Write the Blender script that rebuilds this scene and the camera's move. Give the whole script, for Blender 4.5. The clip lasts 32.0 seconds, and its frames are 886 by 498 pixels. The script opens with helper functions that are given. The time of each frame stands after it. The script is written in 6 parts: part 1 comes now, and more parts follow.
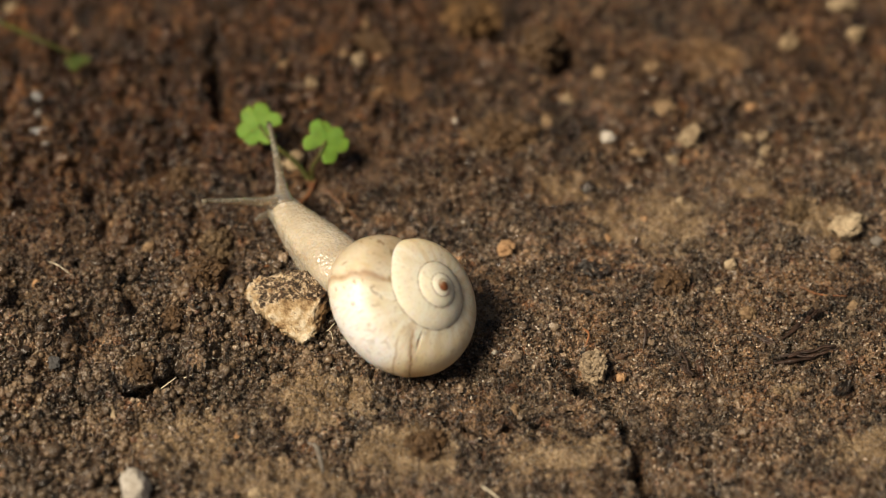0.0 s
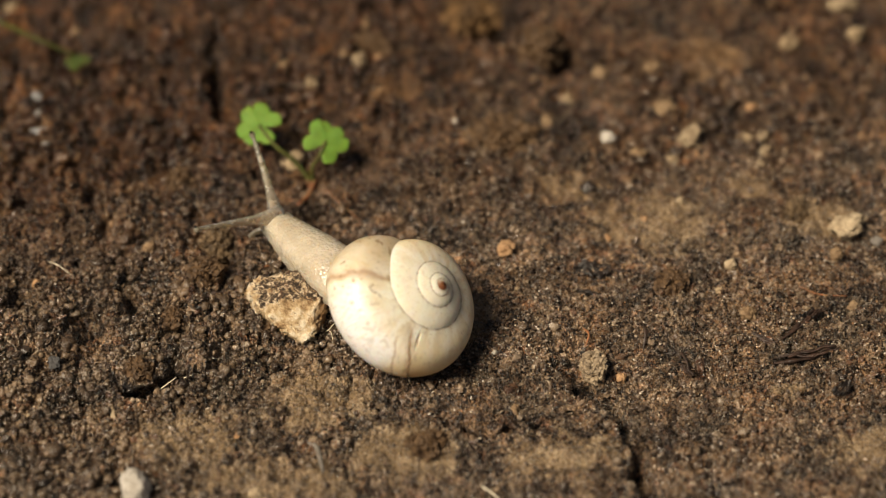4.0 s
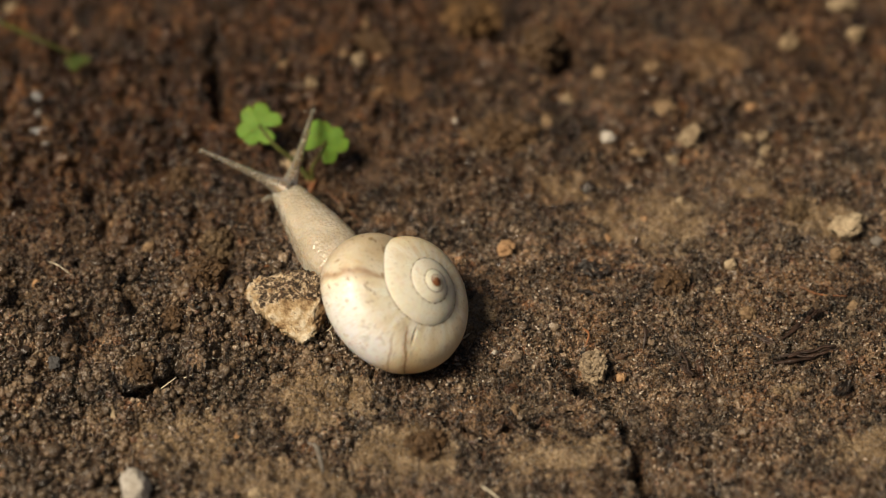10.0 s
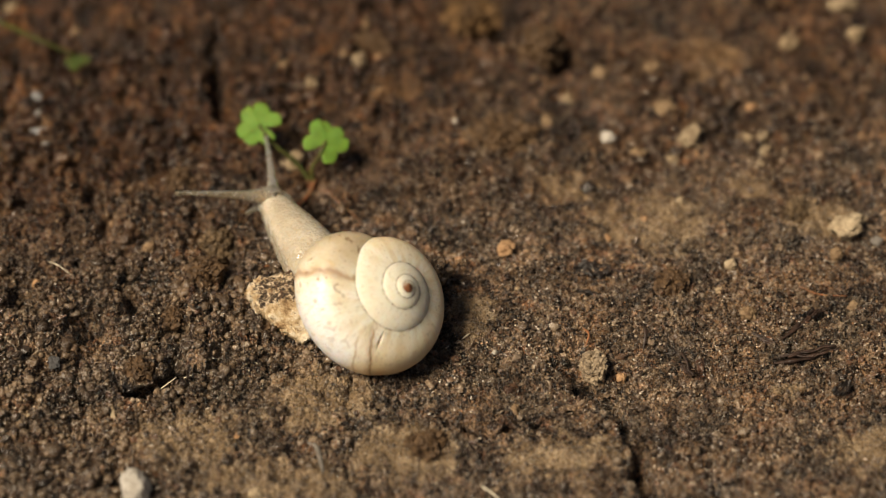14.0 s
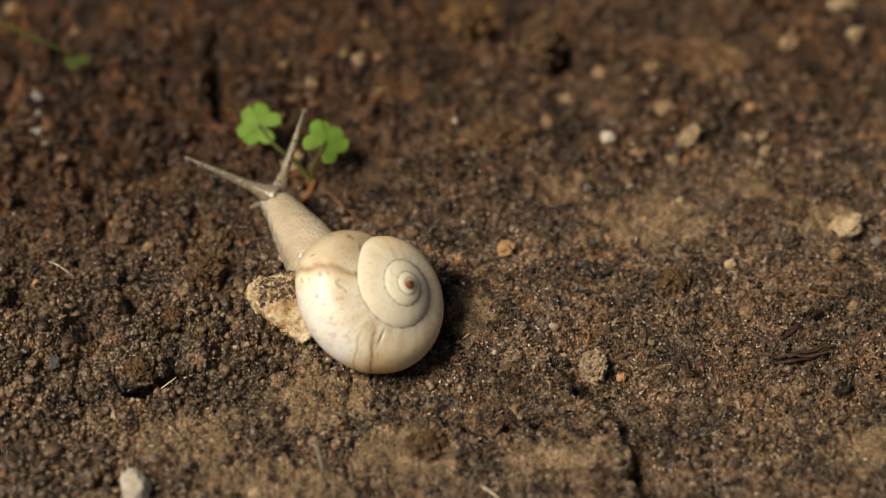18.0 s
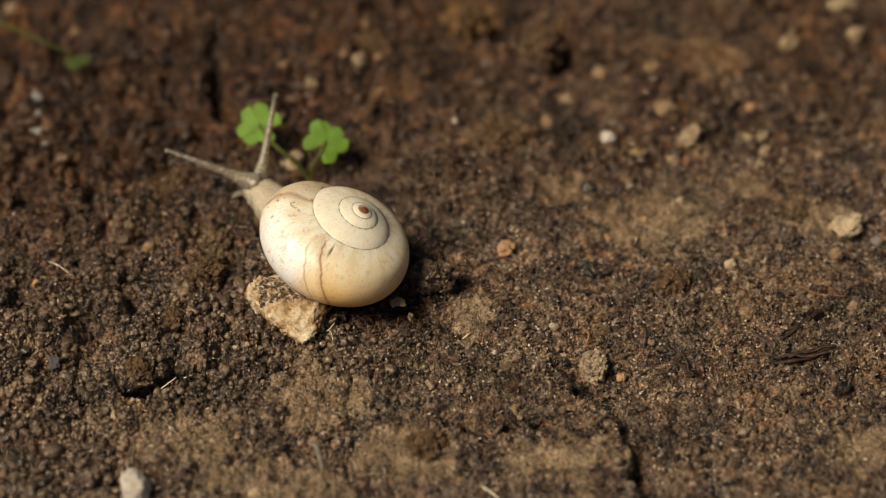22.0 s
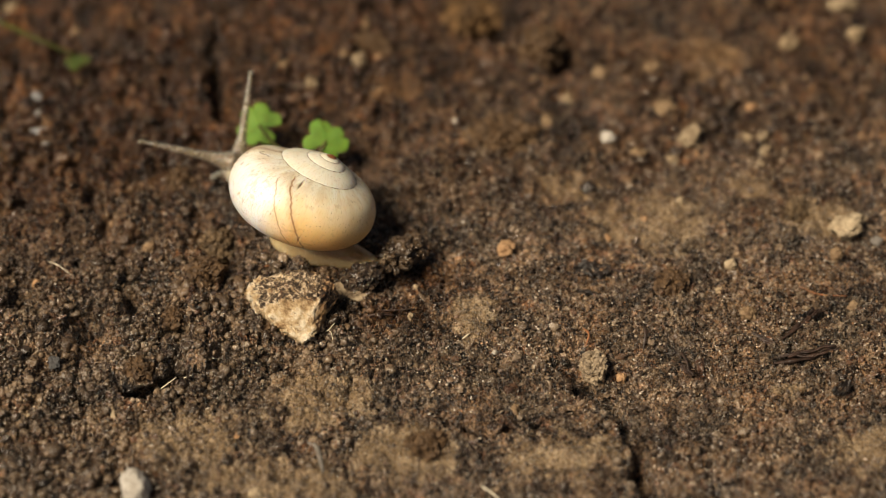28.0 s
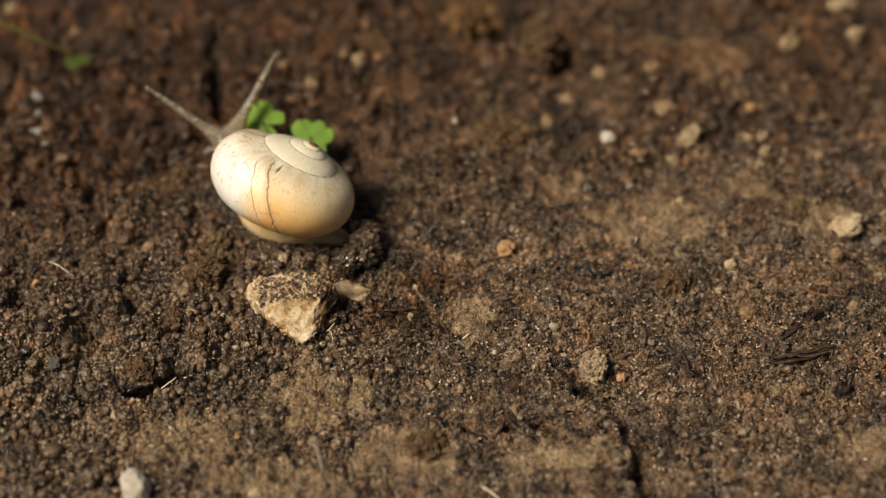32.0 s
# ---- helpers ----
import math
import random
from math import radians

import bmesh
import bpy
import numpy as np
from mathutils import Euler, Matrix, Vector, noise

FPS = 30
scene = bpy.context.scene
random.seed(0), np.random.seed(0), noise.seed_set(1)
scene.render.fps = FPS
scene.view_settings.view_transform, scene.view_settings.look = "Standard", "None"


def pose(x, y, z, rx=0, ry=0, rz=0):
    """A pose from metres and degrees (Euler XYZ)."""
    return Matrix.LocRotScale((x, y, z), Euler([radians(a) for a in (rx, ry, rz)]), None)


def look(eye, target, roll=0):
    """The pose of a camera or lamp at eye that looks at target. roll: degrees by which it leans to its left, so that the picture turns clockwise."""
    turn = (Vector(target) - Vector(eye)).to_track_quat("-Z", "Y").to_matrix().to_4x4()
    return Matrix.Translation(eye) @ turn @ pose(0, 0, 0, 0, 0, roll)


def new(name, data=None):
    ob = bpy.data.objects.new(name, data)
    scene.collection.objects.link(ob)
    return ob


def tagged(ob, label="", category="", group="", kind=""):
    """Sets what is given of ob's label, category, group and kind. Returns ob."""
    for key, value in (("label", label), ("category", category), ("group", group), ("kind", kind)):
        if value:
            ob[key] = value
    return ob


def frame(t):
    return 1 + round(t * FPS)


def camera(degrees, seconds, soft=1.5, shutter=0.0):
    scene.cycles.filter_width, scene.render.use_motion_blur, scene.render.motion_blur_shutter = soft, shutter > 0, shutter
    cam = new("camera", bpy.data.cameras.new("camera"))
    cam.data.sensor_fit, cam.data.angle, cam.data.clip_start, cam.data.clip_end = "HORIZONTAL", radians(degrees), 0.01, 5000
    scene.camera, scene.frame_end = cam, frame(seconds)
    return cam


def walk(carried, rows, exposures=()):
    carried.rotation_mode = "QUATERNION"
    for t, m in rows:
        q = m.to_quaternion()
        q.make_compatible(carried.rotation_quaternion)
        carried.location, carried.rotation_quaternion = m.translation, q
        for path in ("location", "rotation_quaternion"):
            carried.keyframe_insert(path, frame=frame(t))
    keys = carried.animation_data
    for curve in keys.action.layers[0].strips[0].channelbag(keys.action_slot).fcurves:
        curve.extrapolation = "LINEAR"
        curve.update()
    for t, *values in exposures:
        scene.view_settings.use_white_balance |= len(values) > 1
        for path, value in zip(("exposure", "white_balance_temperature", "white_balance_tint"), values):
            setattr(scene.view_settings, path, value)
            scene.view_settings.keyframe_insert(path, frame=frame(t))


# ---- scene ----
cam = camera(21, 32.0, soft=0.5)
EYE = (0, -0.18385, 0.18385)
BASE_EXPOSURE = 0.80
VIEW = look(EYE, (0, 0, 0))
walk(cam, [(0, VIEW), (32, VIEW)], exposures=[(t, BASE_EXPOSURE + d, 6850, 13) for t, d in (
    (0, -0.05), (3, 0.0), (6, -0.08), (9, -0.27), (11, -0.20), (13, -0.12), (14, -0.06), (17, -0.21), (20, -0.25), (24, -0.30),
    (25, -0.20), (28, -0.03), (30, -0.08), (32, -0.13))])
cam.data.dof.use_dof = True
cam.data.dof.focus_distance = 0.2495
cam.data.dof.aperture_fstop = 12.5

# ---- light: soft high daylight ----
world = bpy.data.worlds.new("world")
scene.world = world
world.use_nodes = True
wn = world.node_tree.nodes
sky = wn.new("ShaderNodeTexSky")
sky.sky_type, sky.sun_disc = "NISHITA", False
SUN_ELEVATION, SUN_AZIMUTH = 53, 238
sky.sun_elevation, sky.sun_rotation = radians(SUN_ELEVATION), radians(SUN_AZIMUTH)
haze = wn.new("ShaderNodeHueSaturation")  # a thin white overcast
haze.inputs["Saturation"].default_value = 0.45
world.node_tree.links.new(sky.outputs[0], haze.inputs["Color"])
world.node_tree.links.new(haze.outputs[0], wn["Background"].inputs[0])
wn["Background"].inputs[1].default_value = 0.015
sun = new("sun", bpy.data.lights.new("sun", "SUN"))
sun.data.energy, sun.data.angle, sun.data.color = 3.4, radians(23), (1.0, 0.90, 0.71)
sun_dir = Vector((math.sin(radians(SUN_AZIMUTH)) * math.cos(radians(SUN_ELEVATION)),
                  math.cos(radians(SUN_AZIMUTH)) * math.cos(radians(SUN_ELEVATION)), math.sin(radians(SUN_ELEVATION))))
sun.matrix_world = look(sun_dir * 3, (0, 0, 0))

MM = 0.001


# ---- node helpers ----
class Nodes:
    """A material and short ways to add nodes to it."""

    def __init__(self, name):
        self.mat = bpy.data.materials.new(name)
        self.mat.use_nodes = True
        self.tree = self.mat.node_tree
        self.bsdf = self.tree.nodes["Principled BSDF"]
        self.coord = self.tree.nodes.new("ShaderNodeTexCoord").outputs["Object"]

    def put(self, socket, value):
        if hasattr(value, "is_output"):
            self.tree.links.new(value, socket)
        elif isinstance(value, tuple) and len(value) == 3 and socket.type == "RGBA":
            socket.default_value = (*value, 1)
        else:
            socket.default_value = value

    def set(self, **kw):
        for key, value in kw.items():
            self.put(self.bsdf.inputs[key.replace("_", " ")], value)

    def noise(self, scale, detail=4.0, rough=0.6, vec=None, out=0, distort=0.0):
        n = self.tree.nodes.new("ShaderNodeTexNoise")
        n.inputs["Scale"].default_value, n.inputs["Detail"].default_value = scale, detail
        n.inputs["Roughness"].default_value, n.inputs["Distortion"].default_value = rough, distort
        self.put(n.inputs["Vector"], vec or self.coord)
        return n.outputs[out]

    def cells(self, scale, out="Distance", vec=None, feature="F1"):
        n = self.tree.nodes.new("ShaderNodeTexVoronoi")
        n.feature = feature
        n.inputs["Scale"].default_value = scale
        self.put(n.inputs["Vector"], vec or self.coord)
        return n.outputs[out]

    def ramp(self, fac, *stops):
        n = self.tree.nodes.new("ShaderNodeValToRGB")
        els = n.color_ramp.elements
        while len(els) < len(stops):
            els.new(0.5)
        for e, (p, c) in zip(els, stops):
            e.position = p
            e.color = (*c, 1) if isinstance(c, tuple) else (c, c, c, 1)
        self.put(n.inputs[0], fac)
        return n.outputs[0]

    def mix(self, fac, a, b, blend="MIX"):
        n = self.tree.nodes.new("ShaderNodeMix")
        n.data_type, n.blend_type = "RGBA", blend
        self.put(n.inputs[0], fac)
        self.put(n.inputs[6], a)
        self.put(n.inputs[7], b)
        return n.outputs[2]

    def math(self, op, a, b=0.0, clamp=False):
        n = self.tree.nodes.new("ShaderNodeMath")
        n.operation, n.use_clamp = op, clamp
        self.put(n.inputs[0], a)
        self.put(n.inputs[1], b)
        return n.outputs[0]

    def attr(self, name):
        n = self.tree.nodes.new("ShaderNodeAttribute")
        n.attribute_name = name
        return n.outputs["Fac"]

    def island(self):
        return self.tree.nodes.new("ShaderNodeNewGeometry").outputs["Random Per Island"]

    def each(self):
        return self.tree.nodes.new("ShaderNodeObjectInfo").outputs["Random"]

    def combine(self, x, y, z=0.0):
        n = self.tree.nodes.new("ShaderNodeCombineXYZ")
        for i, v in enumerate((x, y, z)):
            self.put(n.inputs[i], v)
        return n.outputs[0]

    def bump(self, height, distance, strength=1.0):
        n = self.tree.nodes.new("ShaderNodeBump")
        n.inputs["Distance"].default_value, n.inputs["Strength"].default_value = distance, strength
        self.put(n.inputs["Height"], height)
        self.tree.links.new(n.outputs[0], self.bsdf.inputs["Normal"])


def soil_material():
    m = Nodes("soil")
    big = m.noise(85, 5, 0.6)
    mid = m.noise(620, 6, 0.68)
    fine = m.noise(3600, 5, 0.75)
    grain = m.cells(3300, "Color")
    clot = m.cells(1250, "Color")
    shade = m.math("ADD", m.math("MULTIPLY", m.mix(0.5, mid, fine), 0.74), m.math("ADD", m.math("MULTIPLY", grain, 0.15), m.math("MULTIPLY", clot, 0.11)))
    col = m.ramp(shade, (0.43, (0.008, 0.005, 0.0028)), (0.48, (0.050, 0.032, 0.0189)), (0.52, (0.115, 0.078, 0.0476)), (0.57, (0.196, 0.140, 0.0910)), (0.64, (0.392, 0.308, 0.2170)))
    tone = m.ramp(m.noise(170, 5, 0.62), (0.38, 0.55), (0.50, 0.95), (0.62, 1.4))
    col = m.mix(1.0, col, tone, "MULTIPLY")
    col = m.mix(1.0, col, m.ramp(m.noise(390, 5, 0.62, distort=0.6), (0.40, 0.50), (0.50, 1.0), (0.60, 1.45)), "MULTIPLY")
    rust = m.ramp(m.noise(420, 6, 0.66), (0.53, 0.0), (0.64, 0.5))
    col = m.mix(rust, col, m.mix(1.0, col, (1.25, 0.72, 0.50), "MULTIPLY"))
    warm = m.mix(m.ramp(big, (0.42, 0.0), (0.62, 1.0)), col, m.mix(1.0, col, (1.06, 0.90, 0.76), "MULTIPLY"))
    dry = m.ramp(m.math("ADD", m.attr("dry"), m.math("MULTIPLY", m.math("SUBTRACT", mid, 0.5), 1.3)), (0.30, 0.0), (0.62, 1.0))
    tan = m.ramp(m.mix(0.5, fine, mid), (0.40, (0.064, 0.039, 0.0193)), (0.47, (0.202, 0.135, 0.0724)), (0.54, (0.331, 0.229, 0.1331)), (0.62, (0.550, 0.423, 0.2753)))
    col = m.mix(m.math("MULTIPLY", dry, 0.9), warm, tan)
    # moist spots, and dimmer light at the back, painted into the colour
    moist_dim = m.attr("moist_dim")
    col = m.mix(m.math("MULTIPLY", moist_dim, 0.9), col, m.mix(1.0, col, (0.52, 0.34, 0.18), "MULTIPLY"))
    gloss = m.ramp(m.noise(2900, 3, 0.6), (0.42, 0.08), (0.62, 0.42))
    m.set(Base_Color=col, Roughness=gloss)
    m.set(**{"Specular_IOR_Level": m.ramp(moist_dim, (0.0, 1.0), (0.8, 0.6))})
    m.bump(m.math("ADD", m.noise(2900, 4, 0.7), m.math("MULTIPLY", m.cells(4300), 0.8)), 0.00045, 1.0)
    return m.mat


def crumb_material(name, stops, rough=0.45, spec=0.5, dirt=0.6):
    """Soil crumbs: each island has a shade of its own."""
    m = Nodes(name)
    n = len(stops) - 1
    col = m.ramp(m.island(), *[(i / n, c) for i, c in enumerate(stops)])
    col = m.mix(1.0, col, m.ramp(m.noise(170, 5, 0.62), (0.38, 0.55), (0.50, 0.95), (0.62, 1.35)), "MULTIPLY")
    col = m.mix(m.ramp(m.noise(2600, 5, 0.72), (0.36, dirt), (0.62, 0.0)), col, m.mix(1.0, col, (0.36, 0.31, 0.27), "MULTIPLY"))
    # crumbs take the same moist spots and painted dimness as the soil
    col = m.mix(m.math("MULTIPLY", m.attr("moist_dim"), 0.9), col, m.mix(1.0, col, (0.52, 0.34, 0.18), "MULTIPLY"))
    m.set(Base_Color=col, Roughness=m.ramp(m.noise(3000, 2), (0.42, max(0.08, rough - 0.26)), (0.62, rough + 0.05)), Specular_IOR_Level=m.ramp(m.attr("moist_dim"), (0.0, spec), (0.7, spec * 0.7)))
    m.bump(m.noise(4400, 4, 0.7), 0.00012, 1.0)
    return m.mat


def stone_material(name, base, dark, spots=0.5, scale=900, rough=0.75):
    m = Nodes(name)
    t = m.each()
    n = m.noise(scale, 6, 0.65)
    col = m.mix(m.ramp(n, (0.36, 0.0), (0.66, 1.0)), dark, base)
    col = m.mix(m.math("MULTIPLY", t, 0.5), col, m.mix(1.0, col, (0.80, 0.70, 0.55), "MULTIPLY"))
    pit = m.ramp(m.noise(scale * 3.2, 3, 0.6), (0.60, 0.0), (0.68, spots))
    col = m.mix(pit, col, m.mix(1.0, col, (0.30, 0.24, 0.18), "MULTIPLY"))
    m.set(Base_Color=col, Roughness=rough)
    m.bump(m.noise(scale * 2.4, 6, 0.7), 0.00025, 0.8)
    return m.mat


def lichen_stone_material():
    """Pale limestone, its upper faces blackened with pitted crust."""
    m = Nodes("crusted_limestone")
    n = m.noise(600, 8, 0.7)
    base = m.ramp(n, (0.36, (0.20, 0.11, 0.045)), (0.43, (0.42, 0.275, 0.14)), (0.50, (0.62, 0.455, 0.265)), (0.60, (0.80, 0.69, 0.52)))
    crust = m.ramp(m.math("ADD", m.attr("crust"), m.math("MULTIPLY", m.math("SUBTRACT", m.noise(1100, 9, 0.78), 0.5), 3.4)), (0.55, 0.0), (0.85, 1.0))
    black = m.ramp(m.noise(1900, 5, 0.7), (0.43, (0.030, 0.019, 0.012)), (0.52, (0.12, 0.074, 0.043)), (0.61, (0.72, 0.58, 0.41)))
    col = m.mix(crust, base, black)
    pits = m.ramp(m.noise(1500, 6, 0.75), (0.56, 0.0), (0.65, 0.8))
    col = m.mix(pits, col, (0.17, 0.08, 0.035))
    split = m.tree.nodes.new("ShaderNodeSeparateXYZ")
    m.put(split.inputs[0], m.coord)
    stain = m.math("ADD", m.math("MULTIPLY", split.outputs[0], 220.0), m.math("MULTIPLY", m.math("SUBTRACT", m.noise(500, 5, 0.6), 0.5), 1.2))
    col = m.mix(m.ramp(stain, (0.55, 0.0), (0.80, 0.75)), col, m.mix(1.0, col, (0.62, 0.40, 0.20), "MULTIPLY"))
    m.set(Base_Color=col, Roughness=0.55, Specular_IOR_Level=0.4)
    m.bump(m.math("ADD", m.noise(1200, 8, 0.8), m.math("MULTIPLY", m.cells(1500), 0.5)), 0.0006, 0.85)
    return m.mat


def shell_material():
    m = Nodes("shell")
    turn, girth = m.attr("turn"), m.attr("girth")
    uv = m.combine(m.math("MULTIPLY", turn, 1.0), m.math("MULTIPLY", girth, 0.07))
    lines = m.noise(46, 4, 0.65, uv)
    broad = m.noise(5.5, 3, 0.5, m.combine(turn, m.math("MULTIPLY", girth, 0.25)))
    soft = m.noise(260, 3, 0.5)
    col = m.ramp(broad, (0.34, (0.68, 0.58, 0.42)), (0.48, (0.76, 0.69, 0.54)), (0.62, (0.81, 0.77, 0.66)))
    col = m.mix(m.ramp(m.math("MULTIPLY", turn, -0.1), (0.60, 0.0), (0.66, 0.75)), col, (0.77, 0.73, 0.61))
    # older half of the last whorl: amber below, white above
    amber = m.math("MULTIPLY", m.ramp(m.math("MULTIPLY", girth, 0.7), (0.0, 1.0), (0.42, 0.62), (0.80, 0.14), (0.95, 0.05)), m.ramp(m.math("MULTIPLY", turn, -0.16), (0.27, 0.0), (0.36, 1.0), (0.90, 1.0), (1.0, 0.0)))
    col = m.mix(m.math("MULTIPLY", amber, 0.9), col, m.ramp(m.math("ADD", m.math("MULTIPLY", girth, 0.5), 0.5), (0.3, (0.78, 0.42, 0.12)), (0.55, (0.80, 0.52, 0.20)), (0.85, (0.80, 0.61, 0.32))))
    # bluish white bloom low on the newer half
    bloom = m.math("MULTIPLY", m.ramp(m.math("MULTIPLY", turn, -0.16), (0.10, 0.0), (0.16, 1.0), (0.27, 1.0), (0.31, 0.0)), m.ramp(girth, (0.35, 1.0), (1.1, 0.0)))
    col = m.mix(m.math("MULTIPLY", bloom, 0.95), col, (0.79, 0.79, 0.785))
    # tan zone behind the mouth
    tan = m.ramp(m.math("ADD", m.math("MULTIPLY", turn, -0.16), m.math("MULTIPLY", m.math("SUBTRACT", soft, 0.5), 0.05)), (0.0, 1.0), (0.05, 0.7), (0.10, 0.25), (0.112, 0.0))
    col = m.mix(m.math("MULTIPLY", tan, 0.8), col, (0.43, 0.33, 0.20))
    stripe = m.ramp(m.math("ADD", m.math("MULTIPLY", turn, -0.16), m.math("MULTIPLY", m.math("SUBTRACT", soft, 0.5), 0.07)), (0.080, 0.0), (0.090, 1.0), (0.103, 0.0))
    col = m.mix(m.math("MULTIPLY", stripe, 0.85), col, (0.34, 0.205, 0.12))
    col = m.mix(m.ramp(lines, (0.36, 0.40), (0.48, 0.0)), col, (0.64, 0.43, 0.22))
    # brown dashes along the growth lines
    dash = m.noise(24, 2, 0.5, m.combine(m.math("MULTIPLY", turn, 2.6), m.math("MULTIPLY", girth, 0.40)))
    col = m.mix(m.ramp(dash, (0.66, 0.0), (0.69, 0.75)), col, (0.26, 0.14, 0.055))
    fleck = m.noise(34, 2, 0.5, m.combine(m.math("MULTIPLY", turn, 2.4), m.math("MULTIPLY", girth, 1.1), 3.0))
    col = m.mix(m.math("MULTIPLY", m.ramp(fleck, (0.61, 0.0), (0.67, 0.7)), m.ramp(m.math("MULTIPLY", turn, -0.16), (0.10, 1.0), (0.28, 0.6), (0.33, 0.0))), col, (0.26, 0.16, 0.08))
    speck = m.math("MULTIPLY", m.ramp(m.noise(1500, 2, 0.5), (0.63, 0.0), (0.66, 0.85)), m.ramp(m.math("MULTIPLY", turn, -0.16), (0.0, 0.9), (0.10, 1.0), (0.16, 0.45), (0.34, 0.2)))
    col = m.mix(speck, col, (0.22, 0.13, 0.06))
    # the healed break: two thin brown lines and a short notch
    off = m.math("ADD", m.math("MULTIPLY", girth, -0.36), 2.19)
    off = m.math("ADD", m.math("ADD", turn, off), m.math("MULTIPLY", m.math("SUBTRACT", m.noise(3.2, 3, 0.6, m.combine(girth, 0.0)), 0.5), 0.16))
    reach = m.ramp(m.math("MULTIPLY", girth, 0.5), (0.58, 1.0), (0.64, 0.0))
    line_a = m.math("ABSOLUTE", off, 0.0)
    line_b = m.math("ABSOLUTE", m.math("SUBTRACT", off, 0.25), 0.0)
    col = m.mix(m.math("MULTIPLY", reach, m.ramp(line_a, (0.0, 0.5), (0.09, 0.0))), col, (0.52, 0.33, 0.17))
    col = m.mix(m.math("MULTIPLY", reach, m.ramp(line_a, (0.008, 0.85), (0.020, 0.0))), col, (0.30, 0.16, 0.07))
    col = m.mix(m.math("MULTIPLY", m.ramp(m.math("MULTIPLY", girth, 0.5), (0.38, 0.8), (0.46, 0.0)), m.ramp(line_b, (0.006, 0.8), (0.018, 0.0))), col, (0.32, 0.18, 0.09))
    col = m.mix(m.attr("scar"), col, (0.17, 0.075, 0.025))
    col = m.mix(m.ramp(m.attr("seam"), (0.12, 0.4), (0.32, 0.0)), col, (0.55, 0.38, 0.20))
    col = m.mix(m.ramp(m.attr("seam"), (0.09, 0.95), (0.17, 0.0)), col, (0.15, 0.08, 0.035))
    col = m.mix(m.attr("tip"), col, (0.20, 0.07, 0.025))
    m.set(Base_Color=col, Roughness=m.ramp(soft, (0.35, 0.36), (0.65, 0.54)), Subsurface_Weight=0.22, Subsurface_Scale=0.0012)
    m.bsdf.inputs["Subsurface Radius"].default_value = (1.0, 0.55, 0.25)
    m.bump(m.math("ADD", m.math("MULTIPLY", lines, 0.16), m.math("MULTIPLY", m.noise(1500, 3), 0.2)), 0.00010, 0.7)
    return m.mat


def flesh_material(name, light, dark, bumps=1.0, clear=0.0, gloss=1.0):
    m = Nodes(name)
    col = m.mix(m.ramp(m.noise(300, 4, 0.55), (0.35, 0.0), (0.68, 1.0)), dark, light)
    skin = m.cells(2700)
    col = m.mix(m.ramp(skin, (0.2, 0.0), (0.7, 0.08)), col, dark)
    m.set(Base_Color=col, Roughness=m.ramp(m.noise(900, 3), (0.4, 0.14), (0.6, 0.32)), Specular_IOR_Level=gloss, Subsurface_Weight=0.8, Subsurface_Scale=0.003, Transmission_Weight=clear, IOR=1.36)
    m.bsdf.inputs["Subsurface Radius"].default_value = (1.0, 0.75, 0.5)
    m.bump(m.math("SUBTRACT", 1.0, skin), 0.00009 * bumps, 0.6)
    return m.mat


def leaf_material(name, light, dark):
    m = Nodes(name)
    col = m.mix(m.ramp(m.noise(500, 4), (0.35, 0.0), (0.65, 1.0)), dark, light)
    m.set(Base_Color=col, Roughness=0.65, Specular_IOR_Level=0.25, Subsurface_Weight=0.25, Subsurface_Scale=0.0008)
    m.bump(m.noise(1500, 4), 0.0001, 0.5)
    return m.mat


def plain_material(name, dark, light, scale=1500, rough=0.6, gloss=0.5):
    m = Nodes(name)
    col = m.mix(m.ramp(m.noise(scale, 5, 0.65), (0.33, 0.0), (0.68, 1.0)), dark, light)
    m.set(Base_Color=col, Roughness=rough, Specular_IOR_Level=gloss)
    m.bump(m.noise(scale * 1.7, 5, 0.7), 0.0002, 0.7)
    return m.mat


SOIL = soil_material()
CRUMB = crumb_material("soil_crumb", [(0.027, 0.016, 0.0094), (0.082, 0.053, 0.0312), (0.133, 0.090, 0.0554), (0.117, 0.058, 0.0312), (0.203, 0.144, 0.0913), (0.094, 0.062, 0.0390), (0.328, 0.246, 0.1677), (0.047, 0.029, 0.0164)], 0.34, 1.0)
LUMP = crumb_material("soil_lump", [(0.040, 0.026, 0.015), (0.085, 0.056, 0.033), (0.13, 0.088, 0.052), (0.10, 0.058, 0.032), (0.18, 0.127, 0.078), (0.09, 0.060, 0.037)], 0.38, 0.8, 0.85)
GRANULE = crumb_material("granule", [(0.036, 0.022, 0.0130), (0.097, 0.063, 0.0374), (0.144, 0.099, 0.0598), (0.216, 0.151, 0.0950), (0.061, 0.039, 0.0230)], 0.32, 1.0)
# pale grit; its brightest grains are glints of light put in as colour
GLINT_GRIT = crumb_material("grit", [(0.255, 0.178, 0.1105), (0.612, 0.518, 0.3910), (0.383, 0.289, 0.2040), (0.748, 0.697, 0.6120), (0.391, 0.196, 0.0935), (0.212, 0.145, 0.0850), (0.340, 0.264, 0.2040)], 0.32, 0.9, 0.3)
GRAVEL = crumb_material("gravel", [(0.16, 0.115, 0.07), (0.27, 0.20, 0.13), (0.22, 0.13, 0.07), (0.42, 0.34, 0.24), (0.13, 0.09, 0.055)], 0.32, 1.0, 0.5)
